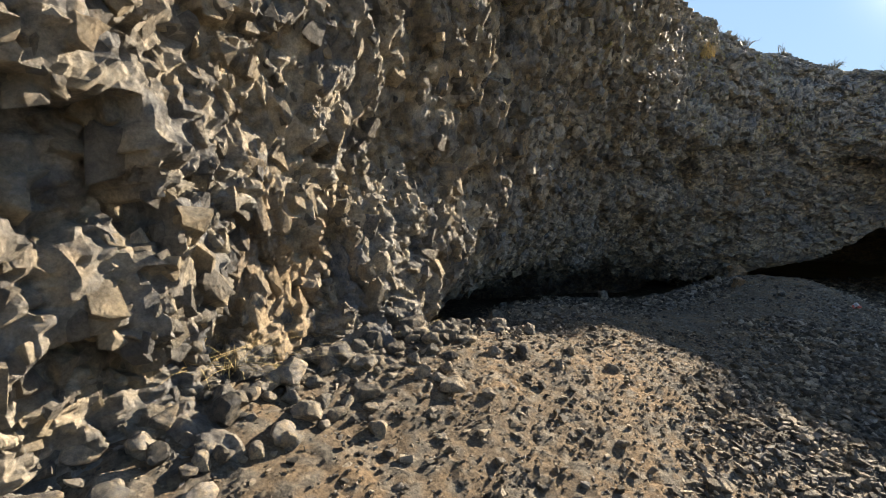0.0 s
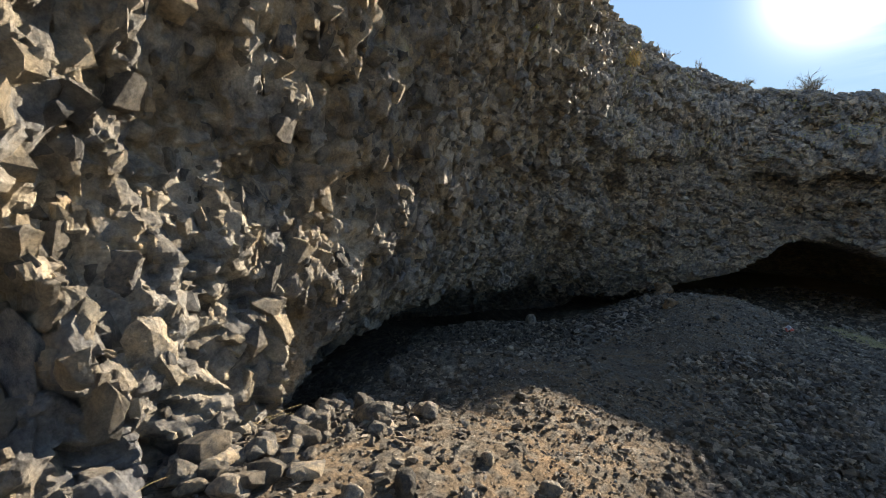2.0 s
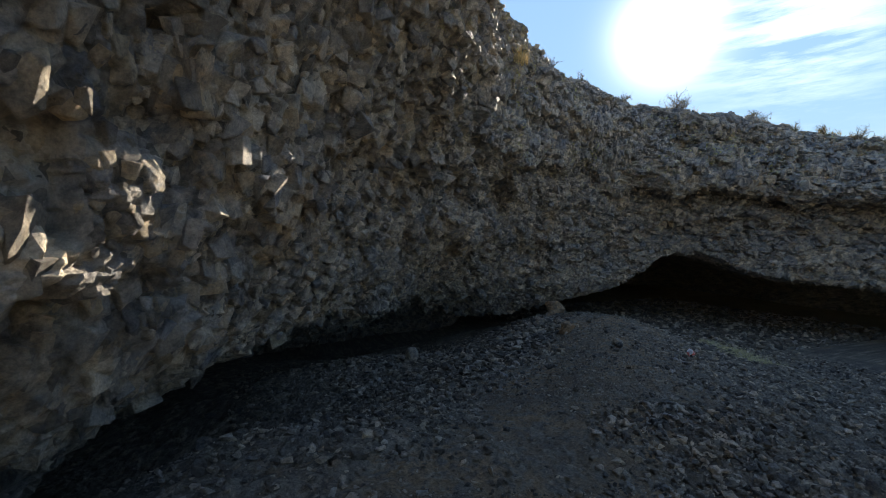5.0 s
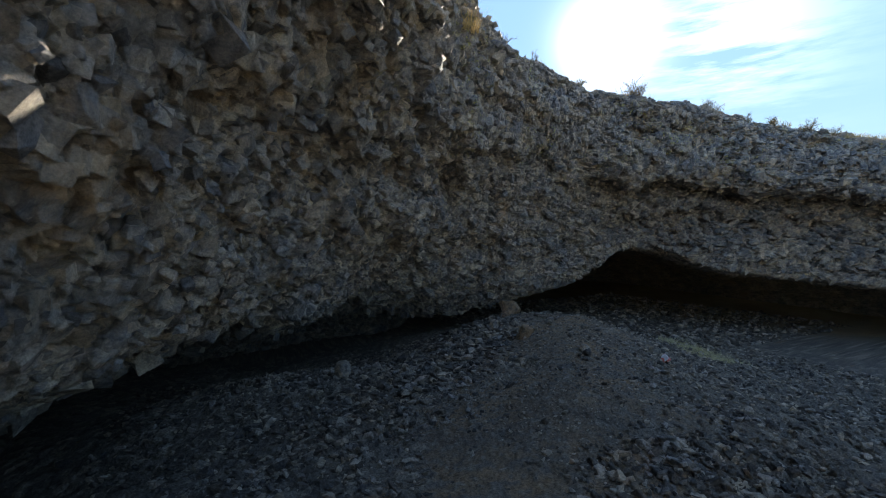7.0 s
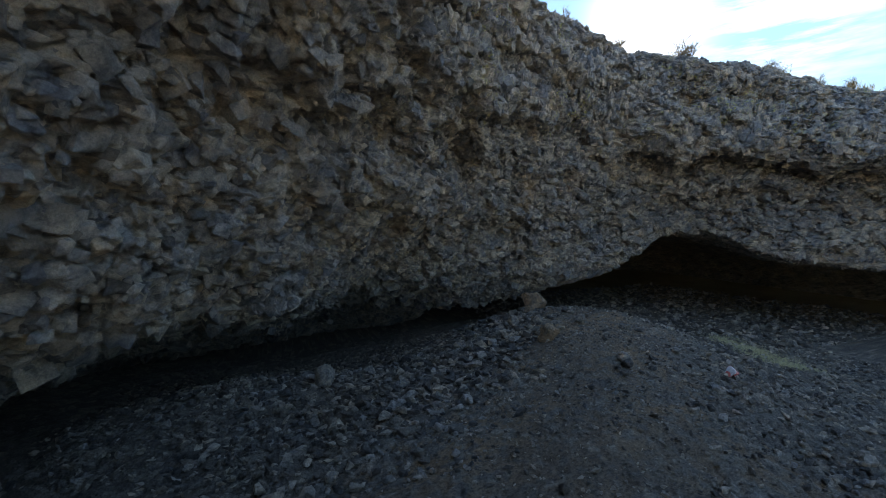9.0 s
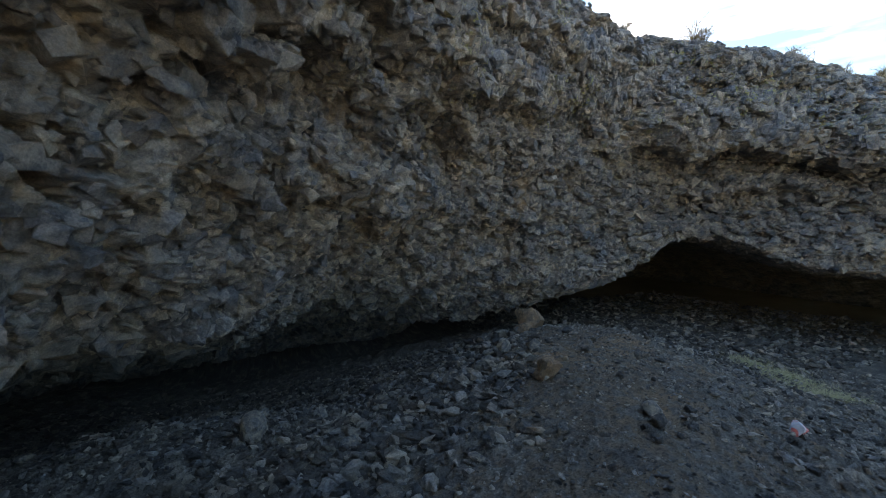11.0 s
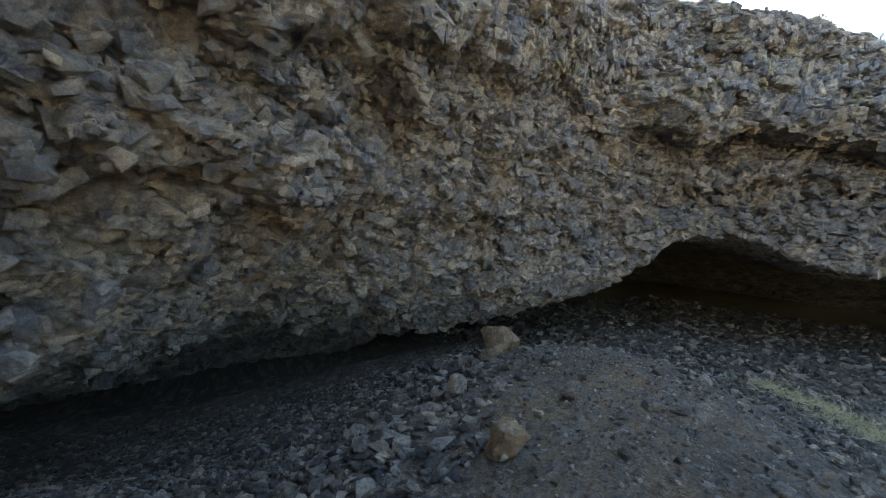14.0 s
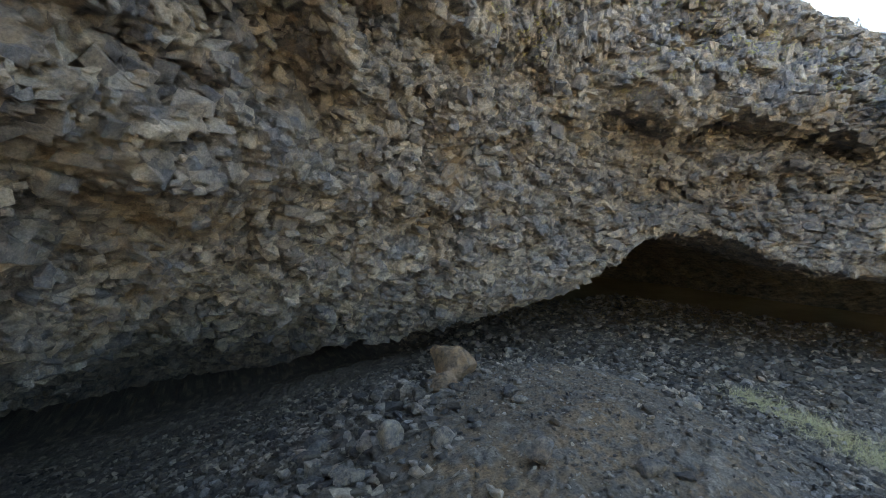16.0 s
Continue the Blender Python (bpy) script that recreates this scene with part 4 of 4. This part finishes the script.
def rim_grass():
    rng = random.Random(9)
    for k in range(44):
        u = rng.uniform(6.6, 13.2)
        c = int(np.searchsorted(CLIFF_U, u))
        r = int(np.searchsorted(CLIFF_V, rng.uniform(12.9, 14.5)))
        tuft(Vector(CLIFF[r, min(c, CLIFF.shape[1] - 1)]), 22, 0.16, rng.uniform(0.16, 0.34), 0.005, 0.7, 200 + k, "golden dry grass tuft on the cliff's rim")
    for k in range(26):
        c, r = np.searchsorted(CLIFF_U, rng.uniform(12.3, 13.1)), np.searchsorted(CLIFF_V, rng.uniform(12.6, 13.8))
        tuft(Vector(CLIFF[r, c]), 40, 0.3, rng.uniform(0.16, 0.3), 0.007, 0.7, 260 + k, "golden dry grass tuft on the cliff's rim")


rim_grass()


def clinging_bush(u, v, count, spread, length, seed):
    place = Vector(CLIFF[np.searchsorted(CLIFF_V, v), np.searchsorted(CLIFF_U, u)])
    tuft(place, count, spread, length, 0.006, 0.8, seed, "straw-coloured dry bush clinging to the cliff's edge", "dry_bush")


clinging_bush(7.53, 10.57, 170, 0.26, 0.55, 333)
clinging_bush(6.85, 10.95, 90, 0.16, 0.45, 334)

# ---- cast-off things ----
def crumpled(name, mesh_seed, stretch, material, x, y, size, label, category):
    me = worn_mesh(name, mesh_seed, stretch, material)
    ob = new(name, me)
    low = min(v.co.z for v in me.vertices) * size
    ob.matrix_basis = Matrix.Translation(on_ground(x, y) - Vector((0, 0, low * 0.9))) @ pose(0, 0, 0, 5, 8, 30) @ Matrix.Diagonal((size, size, size, 1))
    return tagged(ob, label, category)


def painted_stone_material():
    m, t, bsdf = node_material("red_and_white_paint")
    col = ramp(t, noise_tex(t, 2.2, 3, 0.5), [(0.50, (0.42, 0.42, 0.44)), (0.54, (0.55, 0.13, 0.11))])
    t.links.new(col, bsdf.inputs["Base Color"])
    bsdf.inputs["Roughness"].default_value = 0.6
    bump(t, bsdf, noise_tex(t, 30, 4, 0.6), 0.5, 0.02)
    return m


def pale_scrap_material():
    m, t, bsdf = node_material("pale_scrap")
    t.links.new(ramp(t, noise_tex(t, 6, 4, 0.6), [(0.35, (0.52, 0.58, 0.66)), (0.65, (0.78, 0.80, 0.83))]), bsdf.inputs["Base Color"])
    bsdf.inputs["Roughness"].default_value = 0.55
    return m


crumpled("painted_stone", 911, (1, 0.7, 0.65), painted_stone_material(), 8.75, 9.62, 0.27, "stone with faded red and white paint on the scree", "stone")
M_SCRAP = pale_scrap_material()
for x, y, s_ in ((4.32, 12.75, 0.1), (4.52, 12.85, 0.09)):
    crumpled("crumpled_scrap", 912, (1, 0.7, 0.5), M_SCRAP, x, y, s_, "crumpled pale bluish-white scrap among the dark stones", "scrap")

cliff_blocks()
